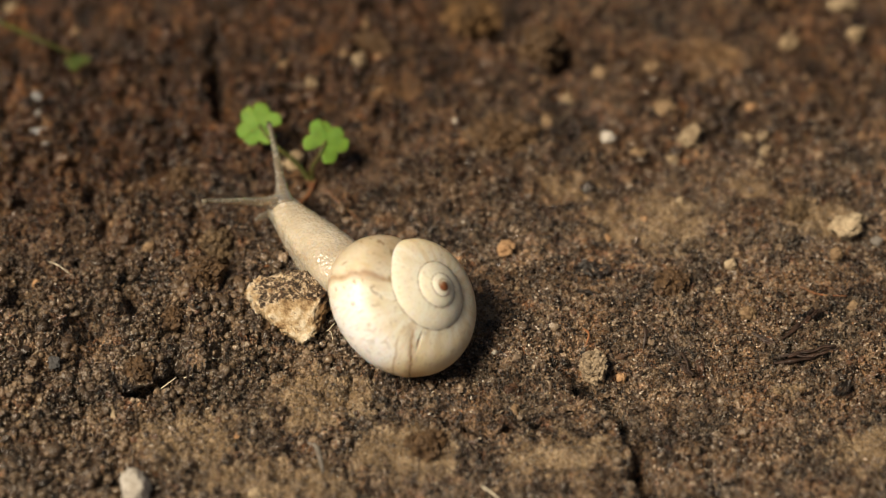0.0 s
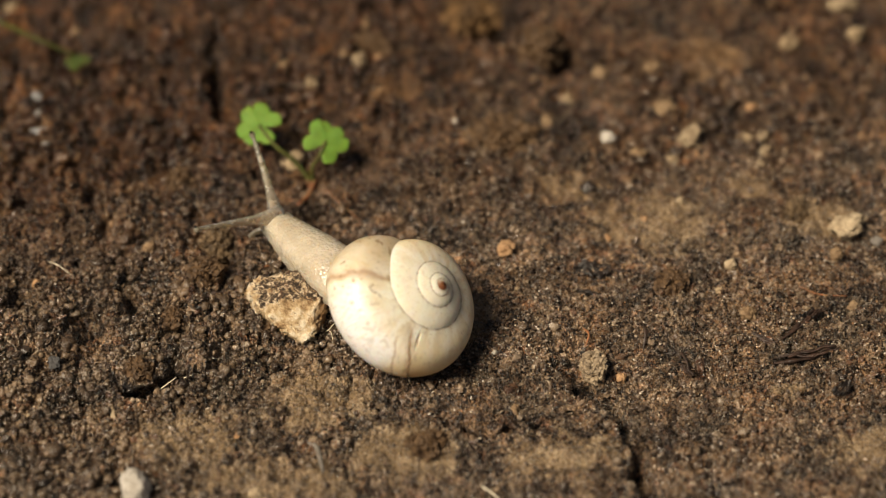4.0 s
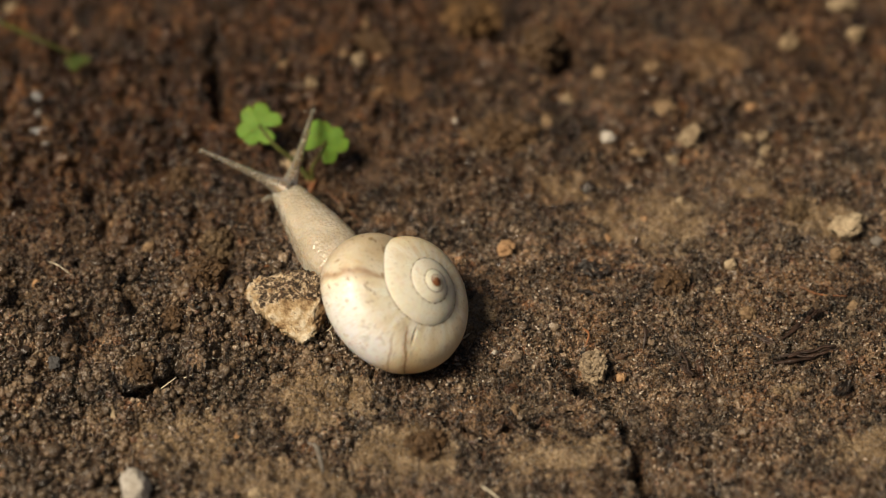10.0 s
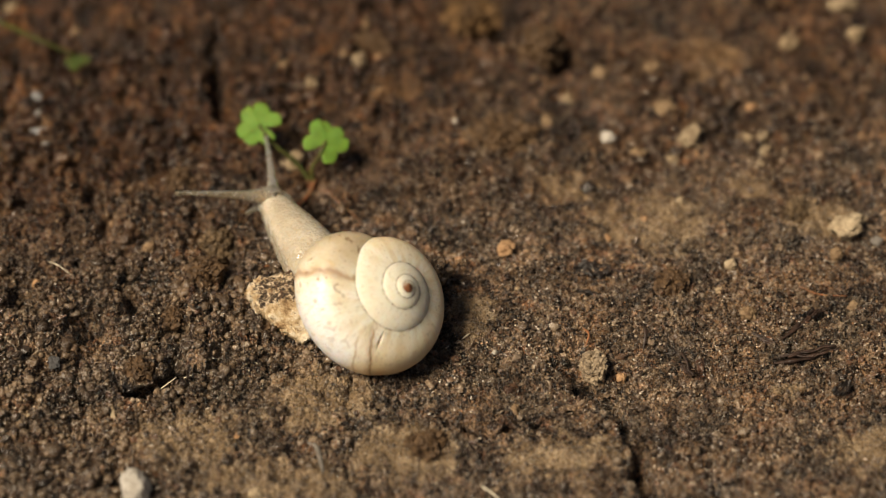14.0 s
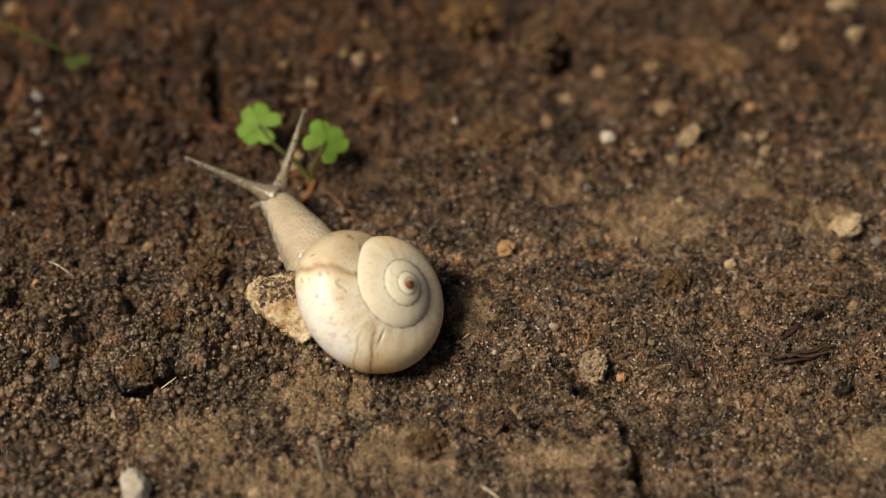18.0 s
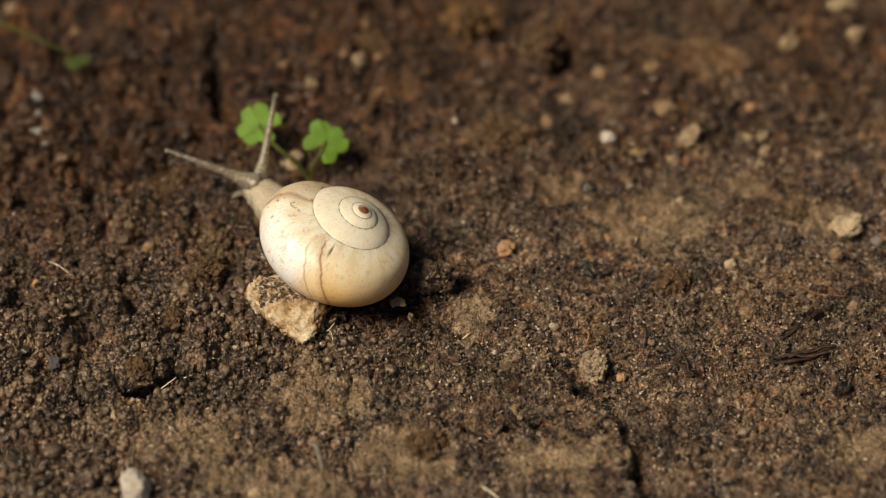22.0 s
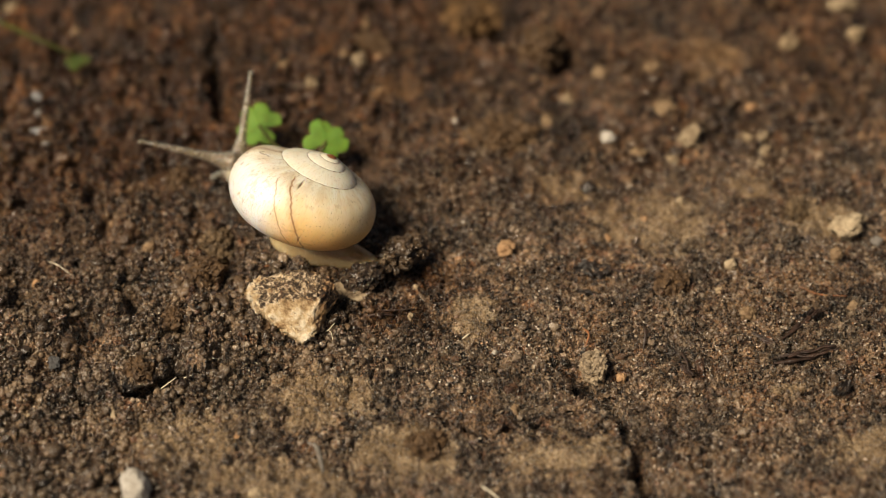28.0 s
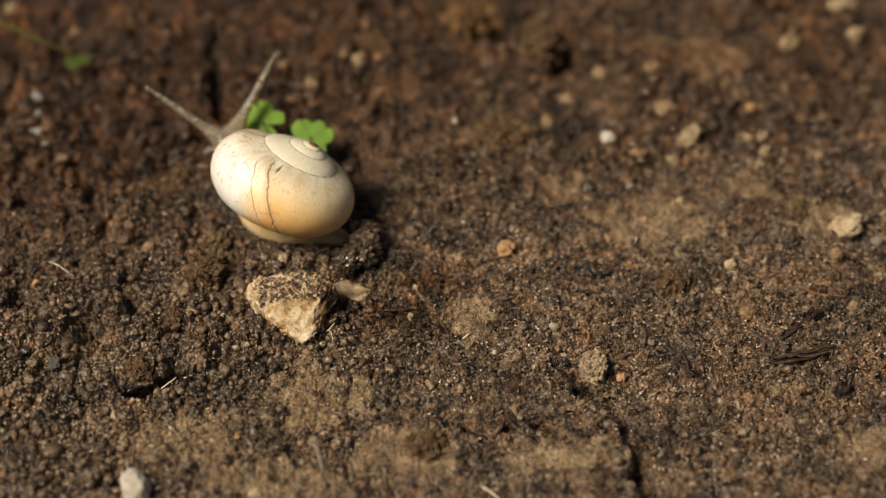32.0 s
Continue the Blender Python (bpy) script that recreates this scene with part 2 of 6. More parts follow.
CHIP = crumb_material("chip", [(0.017, 0.010, 0.0058), (0.072, 0.041, 0.0238), (0.144, 0.099, 0.0634), (0.122, 0.058, 0.0302), (0.259, 0.191, 0.1274), (0.050, 0.032, 0.0194)], 0.34, 1.0)
CLOD = plain_material("clod", (0.020, 0.011, 0.006), (0.14, 0.082, 0.040), 1700, 0.55, 0.25)
CLOD_ORANGE = plain_material("rusty_clod", (0.03, 0.017, 0.008), (0.21, 0.115, 0.045), 420, 0.85, 0.3)
CLOD_GREY = plain_material("grey_clod", (0.022, 0.014, 0.008), (0.20, 0.133, 0.073), 1700, 0.55, 0.25)
CLOD_TAN = plain_material("tan_clod", (0.07, 0.045, 0.026), (0.46, 0.35, 0.225), 2300, 0.5, 0.5)
DAMP = plain_material("damp_clod", (0.008, 0.005, 0.003), (0.13, 0.085, 0.050), 1500, 0.28, 0.7)
WET = plain_material("wet_clod", (0.010, 0.007, 0.005), (0.085, 0.055, 0.034), 1100, 0.12, 0.9)
PALE = stone_material("pale_stone", (0.58, 0.47, 0.32), (0.22, 0.155, 0.09), 0.6)
WHITE = stone_material("white_stone", (0.60, 0.565, 0.52), (0.36, 0.32, 0.27), 0.3, 500)
DULL = stone_material("dull_stone", (0.44, 0.34, 0.215), (0.17, 0.115, 0.065), 0.6)
SLATE = stone_material("slate", (0.085, 0.085, 0.088), (0.045, 0.042, 0.042), 0.3)
TAN = stone_material("tan_stone", (0.33, 0.23, 0.13), (0.17, 0.105, 0.055), 0.5)
ORANGE = stone_material("orange_stone", (0.50, 0.31, 0.16), (0.26, 0.14, 0.065), 0.4)
GREY_FLAKE = stone_material("grey_flake", (0.34, 0.345, 0.36), (0.14, 0.14, 0.145), 0.5)
GREY = stone_material("grey_stone", (0.24, 0.22, 0.20), (0.10, 0.09, 0.08), 0.4)
LICHEN = lichen_stone_material()
SHELL = shell_material()
FLESH = flesh_material("flesh", (0.53, 0.465, 0.37), (0.40, 0.34, 0.255), 1.6)
FEELER = flesh_material("feeler_flesh", (0.46, 0.39, 0.305), (0.36, 0.30, 0.225), 0.3, 0.64, 0.4)
FOOT = flesh_material("foot_flesh", (0.60, 0.45, 0.25), (0.44, 0.31, 0.16), 0.8)
EYE_BLACK = plain_material("eye", (0.008, 0.006, 0.005), (0.015, 0.010, 0.008), 900, 0.15)
LEAF = leaf_material("clover_leaf", (0.125, 0.235, 0.026), (0.085, 0.17, 0.018))
OLD_LEAF = leaf_material("seedling_leaf", (0.055, 0.080, 0.012), (0.035, 0.052, 0.008))
STEM = leaf_material("green_stem", (0.085, 0.088, 0.018), (0.05, 0.055, 0.011))
RED_STEM = leaf_material("red_stem", (0.26, 0.115, 0.05), (0.14, 0.06, 0.03))
BARK = plain_material("rotten_wood", (0.007, 0.004, 0.0025), (0.055, 0.027, 0.016), 1500, 0.42)
STRAW = plain_material("straw", (0.42, 0.34, 0.23), (0.70, 0.62, 0.48), 900, 0.5)
DARK_LEAF = plain_material("dead_leaf", (0.005, 0.004, 0.0035), (0.024, 0.016, 0.012), 1400, 0.36)


# ---- geometry helpers ----
def hash01(ix, iy, seed):
    h = (ix.astype(np.int64) * 374761393 + iy.astype(np.int64) * 668265263 + seed * 1442695041) & 0xFFFFFFFF
    h = ((h ^ (h >> 13)) * 1274126177) & 0xFFFFFFFF
    return ((h ^ (h >> 16)) & 0xFFFFFF) / 16777216.0


def lattice(x, y, size, seed):
    """Smooth noise, -1 to 1, with lumps of that size."""
    u, v = x / size, y / size
    i, j = np.floor(u), np.floor(v)
    f, g = u - i, v - j
    f, g = f * f * (3 - 2 * f), g * g * (3 - 2 * g)
    a, b = hash01(i, j, seed), hash01(i + 1, j, seed)
    c, d = hash01(i, j + 1, seed), hash01(i + 1, j + 1, seed)
    return 2 * ((a * (1 - f) + b * f) * (1 - g) + (c * (1 - f) + d * f) * g) - 1


def fractal(x, y, size, seed, octaves=4):
    total, amp = 0.0, 1.0
    for k in range(octaves):
        total = total + amp * lattice(x + 17.3 * k, y - 9.1 * k, size / 2**k, seed + k)
        amp *= 0.5
    return total / 1.7


def domes(x, y, size, seed, fill=0.62):
    """Rounded lumps of uneven height, one to a cell: 0 to 1."""
    u, v = x / size, y / size
    i, j = np.floor(u), np.floor(v)
    best = np.zeros_like(u)
    for di in (-1, 0, 1):
        for dj in (-1, 0, 1):
            ci, cj = i + di, j + dj
            px = ci + 0.15 + 0.7 * hash01(ci, cj, seed)
            py = cj + 0.15 + 0.7 * hash01(ci, cj, seed + 7)
            r = fill * (0.6 + 0.6 * hash01(ci, cj, seed + 13))
            d2 = ((u - px) ** 2 + (v - py) ** 2) / r**2
            best = np.maximum(best, np.sqrt(np.clip(1 - d2, 0, 1)) * (0.35 + 0.65 * hash01(ci, cj, seed + 29)))
    return best


def lumps(x, y, size, seed, gap=0.22):
    """Flat-topped aggregates with narrow gaps between them: 0 in the gap, 1 on top."""
    u, v = x / size, y / size
    i, j = np.floor(u), np.floor(v)
    near, next_ = np.full_like(u, 9.0), np.full_like(u, 9.0)
    for di in (-1, 0, 1):
        for dj in (-1, 0, 1):
            ci, cj = i + di, j + dj
            d = np.hypot(u - ci - hash01(ci, cj, seed), v - cj - hash01(ci, cj, seed + 7))
            next_ = np.minimum(next_, np.maximum(near, d))
            near = np.minimum(near, d)
    return np.sqrt(np.clip((next_ - near) / gap, 0, 1))


def along(x, y, line):
    """Distance to a broken line, in mm."""
    best = np.full_like(x, 1e9)
    for (ax, ay), (bx, by) in zip(line, line[1:]):
        t = np.clip(((x - ax) * (bx - ax) + (y - ay) * (by - ay)) / ((bx - ax) ** 2 + (by - ay) ** 2 + 1e-9), 0, 1)
        best = np.minimum(best, np.hypot(x - ax - t * (bx - ax), y - ay - t * (by - ay)))
    return best


def blob(x, y, c, rx, ry):
    return np.exp(-(((x - c[0]) / rx) ** 2 + ((y - c[1]) / ry) ** 2))


# cracks in the ground: line in mm, width, depth
CRACKS = (
    (((-27.4, 33.5), (-26.7, 29.7), (-25.7, 24.7), (-24.6, 19.7)), 1.35, 6.0),
    (((-24.1, 4.3), (-23.5, 0.3), (-24.0, -2.8)), 0.8, 3.6),
    (((-32.4, -20.6), (-29.1, -19.0), (-26.4, -18.3)), 0.85, 4.2),
    (((-25.6, -18.6), (-22.5, -17.3), (-19.7, -15.6), (-15.0, -14.8)), 0.5, 1.7),
    (((12.7, -16.5), (13.9, -18.1), (15.5, -20.6), (17.8, -22.9), (18.7, -25.9), (20.0, -27.9), (20.0, -31.1), (19.4, -32.6), (20.5, -34.9)), 1.05, 5.0),
    (((-6.7, -22.9), (-3.9, -24.0), (-0.8, -23.8), (3.8, -26.4), (6.8, -25.2), (9.3, -24.7), (13.0, -22.9)), 0.55, 3.0),
    (((-28.0, -8.4), (-26.0, -7.6), (-22.1, -5.1)), 0.6, 2.6),
    (((35.3, -13.3), (39.2, -10.1), (43.2, -6.7)), 0.3, 0.8),
    (((-14.5, 20.8), (-9.4, 21.4), (-4.2, 21.7)), 0.4, 0.8),
)
# hollows: centre, half widths, depth
HOLLOWS = (
    ((16.4, 20.7), 2.2, 1.4, 2.6), ((6.5, 37.2), 3.6, 2.2, 3.0), ((13.4, 31.7), 2.0, 2.4, 2.2), ((42.9, 43.2), 3.2, 2.2, 3.0),
    ((-37.8, -11.0), 2.2, 3.2, 3.2), ((-33.5, -7.5), 1.0, 2.4, 2.0), ((-37.2, 18.5), 2.0, 2.2, 1.8), ((-27.6, -12.1), 1.6, 1.2, 1.4), ((16.4, -5.1), 2.6, 1.2, 1.4),
    ((24.0, -5.1), 1.2, 1.6, 1.2), ((39.2, 5.4), 1.6, 1.4, 1.4), ((-27.0, 4.0), 1.8, 3.2, 1.5), ((9.2, -24.9), 1.0, 0.8, 1.2),
    ((-1.8, -4.4), 2.6, 1.9, 0.9), ((-14.1, -15.3), 2.6, 1.0, 0.7), ((15.4, -20.6), 1.6, 1.0, 2.6), ((-51.6, 26.2), 2.2, 2.0, 1.4),
)
# dry tan crusts: centre, half widths
CRUSTS = (
    ((-12.9, -22.1), 5.4, 3.6), ((-25.5, -27.4), 5.2, 3.6), ((-17.0, -33.3), 7.0, 3.2), ((12.2, -29.9), 5.0, 3.2), ((22.8, 4.9), 6.0, 4.4),
    ((6.8, 17.9), 3.6, 2.9), ((41.5, 4.9), 3.4, 2.6), ((3.1, -10.2), 2.2, 3.2), ((35.2, -20.3), 1.8, 1.2), ((43.1, -28.8), 3.2, 3.4),
    ((-3.6, -28.8), 5.0, 3.0), ((31.2, 32.2), 4.0, 3.5), ((14.3, 9.9), 3.2, 2.4), ((34.5, 9.9), 2.6, 2.0), ((-5.5, 26.2), 3.0, 2.0),
)


def soil_height(x, y):
    """Height of the soil in mm, its dryness, and its moist spots with painted dimness."""
    gran = np.clip(blob(x, y, (-36.2, -25.8), 19, 21) * 1.7 + blob(x, y, (-17.8, -16.5), 14, 7) * 1.1, 0, 1)
    rough_left = np.clip(blob(x, y, (-38.4, 12.7), 26, 42) * 1.4 + 0.45 * blob(x, y, (14.6, 36.4), 40, 22), 0, 1)
    z = 0.75 * fractal(x, y, 19, 3, 3) + 0.40 * fractal(x, y, 6.5, 11, 4)
    z = z + (0.60 + 1.25 * rough_left) * (domes(x, y, 4.6, 41, 0.6) - 0.35)
    z = z + (0.85 + 0.85 * rough_left) * domes(x + 0.5 * fractal(x, y, 1.7, 61, 2), y, 2.3, 57) * (0.55 + 0.55 * lattice(x, y, 8, 5))
    dry = np.zeros_like(x)
    for c, rx, ry in CRUSTS:
        dry = np.maximum(dry, blob(x, y, c, rx, ry) ** 0.7)
    dry = np.clip(dry * (0.95 + 0.55 * fractal(x, y, 3.5, 71, 3)), 0, 1)
    smooth = 1 - 0.35 * dry
    z = z + 0.45 * dry
    wx, wy = x + 0.30 * fractal(x, y, 0.8, 211, 2), y + 0.30 * fractal(x, y, 0.8, 223, 2)
    z = z + smooth * ((0.30 + 0.32 * gran) * domes(wx, wy, 1.05, 83, 0.60) + (0.26 + 0.10 * gran) * domes(wx + 0.4, wy, 0.62, 97, 0.6))
    sx, sy = wx + 0.5 * fractal(x, y, 2.4, 233, 2), wy + 0.5 * fractal(x, y, 2.4, 239, 2)
    z = z + (1 - 0.6 * dry) * ((0.40 + 0.9 * rough_left + 0.35 * lattice(x, y, 11, 251)) * (lumps(sx, sy, 3.1, 257, 0.2) - 1) + 0.40 * (lumps(wx, wy, 1.25, 263, 0.25) - 1))
    z = z + 0.12 * fractal(x, y, 0.9, 131, 3) + smooth * 0.24 * domes(wx, 0.8 * wy, 0.40, 149, 0.62)
    wob = 0.35 * fractal(x, y, 2.2, 171, 3)
    moist_dim = np.zeros_like(x)
    for line, wide, deep in CRACKS:
        d = along(x + wob, y + wob + 0.7 * lattice(x, y, 3.1, 193), line)
        w = wide * (1 + 0.65 * lattice(x, y, 2.1, 191))
        z = z - deep * np.clip(0.85 + 0.7 * lattice(x, y, 3.7, 197), 0.3, 1) * np.exp(-((d / w) ** 4))
    for c, rx, ry, deep in HOLLOWS:
        z = z - deep * blob(x + wob, y + wob, c, rx, ry)
    # moist spots by the snail, and a darker spot in the left hollow
    moist_dim = np.clip(np.maximum(blob(x, y, (-1.8, -4.4), 3.0, 2.4), blob(x, y, (-5.6, -10.1), 4.5, 3.2)) * 1.2 + 0.7 * blob(x, y, (-37.6, -13.3), 3, 3), 0, 1)
    # light falling off towards the back and far left, painted as darker soil
    tone = np.clip((y + 3 - 0.10 * x) / 34, 0, 1) ** 0.9 * (0.85 + 0.5 * fractal(x, y, 9, 401, 3))
    tone = tone + 1.5 * blob(x, y, (-46.4, 38.5), 30, 30)
    moist_dim = np.clip(np.maximum(moist_dim, 0.95 * tone), 0, 1)
    return z - 0.56, dry, moist_dim


def top(x, y):
    """Height of the soil at one place, mm."""
    return float(soil_height(np.array([float(x)]), np.array([float(y)]))[0][0])


def mesh_of(name, verts, faces, smooth=True, **attrs):
    """A mesh from arrays: corners in metres, faces all with the same number of corners."""
    verts, faces = np.asarray(verts, np.float32), np.asarray(faces, np.int32)
    me = bpy.data.meshes.new(name)
    k = faces.shape[1]
    me.vertices.add(len(verts))
    me.vertices.foreach_set("co", verts.ravel())
    me.loops.add(faces.size)
    me.loops.foreach_set("vertex_index", faces.ravel())
    me.polygons.add(len(faces))
    me.polygons.foreach_set("loop_start", np.arange(0, faces.size, k, dtype=np.int32))
    for key, values in attrs.items():
        a = me.attributes.new(key, "FLOAT", "POINT")
        a.data.foreach_set("value", np.asarray(values, np.float32).ravel())
    me.update(calc_edges=True)
    me.validate()
    me.polygons.foreach_set("use_smooth", [smooth] * len(me.polygons))
    return me


def thing(name, me, material, label, category, m=None, group="", kind=""):
    ob = new(name, me)
    me.materials.append(material)
    if m is not None:
        ob.matrix_world = m
    return tagged(ob, label, category, group, kind)


def part(name, me, material, parent, label=""):
    if isinstance(me, bmesh.types.BMesh):
        data = bpy.data.meshes.new(name)
        me.to_mesh(data)
        me.free()
        me = data
        me.polygons.foreach_set("use_smooth", [True] * len(me.polygons))
    ob = new(name, me)
    me.materials.append(material)
    ob.parent = parent
    return tagged(ob, label)


def grid_faces(nu, nv, wrap=False):
    """Quads over a grid of nu rows of nv corners."""
    i, j = np.meshgrid(np.arange(nu - 1), np.arange(nv if wrap else nv - 1), indexing="ij")
    i, j = i.ravel(), j.ravel()
    k = (j + 1) % nv
    return np.stack([i * nv + j, i * nv + k, (i + 1) * nv + k, (i + 1) * nv + j], 1)


def tube(name, points, radii, sides=10, flat=1.0):
    """A closed, tapered tube along points (mm)."""
    pts = [Vector(p) for p in points]
    rows = []
    for i, (p, r) in enumerate(zip(pts, radii)):
        d = (pts[min(i + 1, len(pts) - 1)] - pts[max(i - 1, 0)]).normalized()
        side = d.cross(Vector((0, 0, 1)))
        side = side.normalized() if side.length > 1e-4 else Vector((1, 0, 0))
        up = side.cross(d)
        for k in range(sides):
            a = 2 * math.pi * k / sides
            rows.append(p + side * (r * math.cos(a)) + up * (r * flat * math.sin(a)))
    rows.append(pts[0])
    rows.append(pts[-1])
    faces = [tuple(f) for f in grid_faces(len(pts), sides, True)]
    n = len(rows)
    for k in range(sides):
        faces.append(((k + 1) % sides, k, n - 2))
        faces.append(((len(pts) - 1) * sides + k, (len(pts) - 1) * sides + (k + 1) % sides, n - 1))
    me = bpy.data.meshes.new(name)
    me.from_pydata([v * MM for v in rows], [], faces)
    me.polygons.foreach_set("use_smooth", [True] * len(me.polygons))
    return me


def bend(points, steps):
    """A smooth line through points (Catmull-Rom)."""
    p = [Vector(q) for q in points]
    p = [2 * p[0] - p[1]] + p + [2 * p[-1] - p[-2]]
    out = []
    for i in range(1, len(p) - 2):
        for k in range(steps):
            t = k / steps
            a, b, c, d = p[i - 1], p[i], p[i + 1], p[i + 2]
            out.append(0.5 * ((2 * b) + (c - a) * t + (2 * a - 5 * b + 4 * c - d) * t * t + (3 * b - a - 3 * c + d) * t**3))
    out.append(p[-2])
    return out


def lump(name, size, seed, rough=0.22, subdiv=3, facet=0.0, fine=0.06):
    """An uneven stone or clod with half widths size (mm), resting at z = 0. facet: how flat its sides are cut."""
    bm = bmesh.new()
    bmesh.ops.create_icosphere(bm, subdivisions=subdiv, radius=1.0)
    rnd = random.Random(seed)
    planes = []
    for _ in range(9):
        d = Vector((rnd.gauss(0, 1), rnd.gauss(0, 1), rnd.gauss(0, 1))).normalized()
        planes.append((d, rnd.uniform(0.62, 0.88)))
    off = Vector((rnd.uniform(-50, 50), rnd.uniform(-50, 50), rnd.uniform(-50, 50)))
    for v in bm.verts:
        p = v.co.copy()
        for d, h in planes:
            over = p.dot(d) - h
            if over > 0:
                p -= d * over * facet
        p *= 1 + rough * noise.noise(p * 1.3 + off) + rough * 0.5 * noise.noise(p * 3.1 + off)
        p += p.normalized() * fine * (noise.noise(p * 7.5 + off) + 0.6 * noise.noise(p * 17 + off))
        v.co = Vector((p.x * size[0], p.y * size[1], p.z * size[2])) * MM
    low = min(v.co.z for v in bm.verts)
    for v in bm.verts:
        v.co.z -= low
    me = bpy.data.meshes.new(name)
    bm.to_mesh(me)
    bm.free()
    me.polygons.foreach_set("use_smooth", [True] * len(me.polygons))
    return me


def unit_lumps(subdiv, count, seed):
    out = []
    rnd = random.Random(seed)
    for k in range(count):
        bm = bmesh.new()
        bmesh.ops.create_icosphere(bm, subdivisions=subdiv, radius=1.0)
        off = Vector((rnd.uniform(-9, 9), rnd.uniform(-9, 9), rnd.uniform(-9, 9)))
        v = np.array([(p.co * (1 + 0.75 * noise.noise(p.co * 1.7 + off) + 0.3 * (subdiv > 2) * noise.noise(p.co * 5 + off))) for p in bm.verts])
        bm.verts.index_update()
        f = np.array([[q.index for q in t.verts] for t in bm.faces])
        bm.free()
        out.append((v, f))
    return out


def clump(name, size, seed, grain=0.5, count=70, flat=1.0, lift=0.0):
    """A clod made of crumbs stuck together, with half widths size (mm), resting at z = lift."""
    rng = np.random.default_rng(seed)
    forms = unit_lumps(2, 5, seed)
    vs, fs, base = [], [], 0
    core = unit_lumps(3, 1, seed + 1)[0]
    at = rng.normal(size=(count, 3))
    at *= (rng.uniform(0.45, 0.98, count) / np.linalg.norm(at, axis=1))[:, None]
    for k in range(-1, count):
        v, f = core if k < 0 else forms[k % 5]
        turn = np.linalg.qr(rng.normal(size=(3, 3)))[0]
        turn[:, 0] *= np.sign(np.linalg.det(turn))
        if k < 0:
            p = v * np.array(size) * 0.62
        else:
            p = (v * rng.uniform(0.55, 1.25, 3) * np.array((1, 1, flat))) @ turn.T * grain * rng.uniform(0.45, 1.3) + at[k] * np.array(size) * 0.85
        vs.append(p)
        fs.append(f + base)
        base += len(v)
    v = np.concatenate(vs)
    v[:, 2] = np.maximum(v[:, 2], -0.7 * size[2])
    v[:, 2] += lift - v[:, 2].min()
    return mesh_of(name, v * MM, np.concatenate(fs), False)


# ---- the ground: one sheet, fine in the middle, out to the horizon ----
def axis(lo, hi, step):
    fine = np.arange(lo, hi + step / 2, step)
    far = []
    d = step
    while not far or far[-1] < 400000:
        d *= 1.22
        far.append((far[-1] if far else 0.0) + d)
    far = np.array(far)
    return np.concatenate([lo - far[::-1], fine, hi + far])


def undercut(x, y, z, inner):
    """How far the far lips of cracks and hollows hang out over the gap, mm."""
    out = np.zeros_like(x)
    u, v, h = x[inner], y[inner], z[inner]
    lean = np.zeros_like(u)
    for line, wide, deep in CRACKS:
        d = along(u, v, line)
        far_side = np.clip((d - along(u, v - 0.2, line) - 0.13) / 0.05, 0, 1)
        lean = np.maximum(lean, min(1.7, 0.5 * deep) * np.exp(-(((d - 1.5 * wide) / 1.4) ** 2)) * far_side)
    for c, rx, ry, deep in HOLLOWS:
        lean = np.maximum(lean, min(1.6, 0.6 * deep) * blob(u, v, (c[0], c[1] + 1.3 * ry), rx, 0.7 * ry))
    out[inner] = lean * np.clip((h + 1.6) / 1.4, 0, 1) * (0.85 + 0.3 * lattice(u, v, 1.3, 277))
    return out


def build_ground():
    xs, ys = axis(-56.0, 56.0, 0.13), axis(-38.0, 48.0, 0.13)
    ys = ys[(ys < 15) | (ys > 48) | (np.arange(len(ys)) % 2 == 0)]  # coarser far off
    x, y = np.meshgrid(xs, ys, indexing="ij")
    x, y = x.ravel(), y.ravel()
    inner = (np.abs(x) < 75) & (y > -57) & (y < 67)
    z, dry, moist_dim = (np.zeros_like(x) for _ in range(3))
    z[inner], dry[inner], moist_dim[inner] = soil_height(x[inner], y[inner])
    outer = ~inner
    z[outer] = np.clip(0.75 * fractal(x[outer], y[outer], 19, 3, 3), -1, 1)
    y = y - undercut(x, y, z, inner)
    me = mesh_of("ground", np.stack([x, y, z], 1) * MM, grid_faces(len(xs), len(ys))[:, ::-1], True, dry=dry, moist_dim=moist_dim)
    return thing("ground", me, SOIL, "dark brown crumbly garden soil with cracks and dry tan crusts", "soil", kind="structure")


ground = build_ground()


# ---- the snail ----
GROW, RC, RA, RB, ZC, SEAM = 1.60, 4.081, 5.422, 4.660, 6.829, 0.60
MOUTH_TURNS, SPIRE, LIP = 6.0, 2.0, 0.62


def shell_profile():
    """The whorl's section at the mouth, from the upper seam round to the navel: radius, height, girth angle."""
    r0 = (RC + RA * math.cos(SEAM)) / GROW * 0.985
    z0 = (-ZC + RB * math.sin(SEAM)) / GROW
    r1, z1 = RC + RA * math.cos(SEAM), -ZC + RB * math.sin(SEAM)
    p0, p1 = Vector((r0, z0)), Vector((r1, z1))
    t0, t1 = Vector((0.90, -0.43)) * 4.3, Vector((0.414, -0.91)) * 4.3
    rows = []
    for k in range(22):
        u = k / 21
        p = p0 * (2 * u**3 - 3 * u**2 + 1) + t0 * (u**3 - 2 * u**2 + u) + p1 * (3 * u**2 - 2 * u**3) + t1 * (u**3 - u**2)
        rows.append((p.x, p.y, 1.42 - (1.42 - SEAM) * u))
    for k in range(1, 36):
        a = SEAM - (SEAM + radians(172)) * k / 35
        rows.append((RC + RA * math.cos(a), -ZC + RB * math.sin(a), a))
    return np.array(rows)


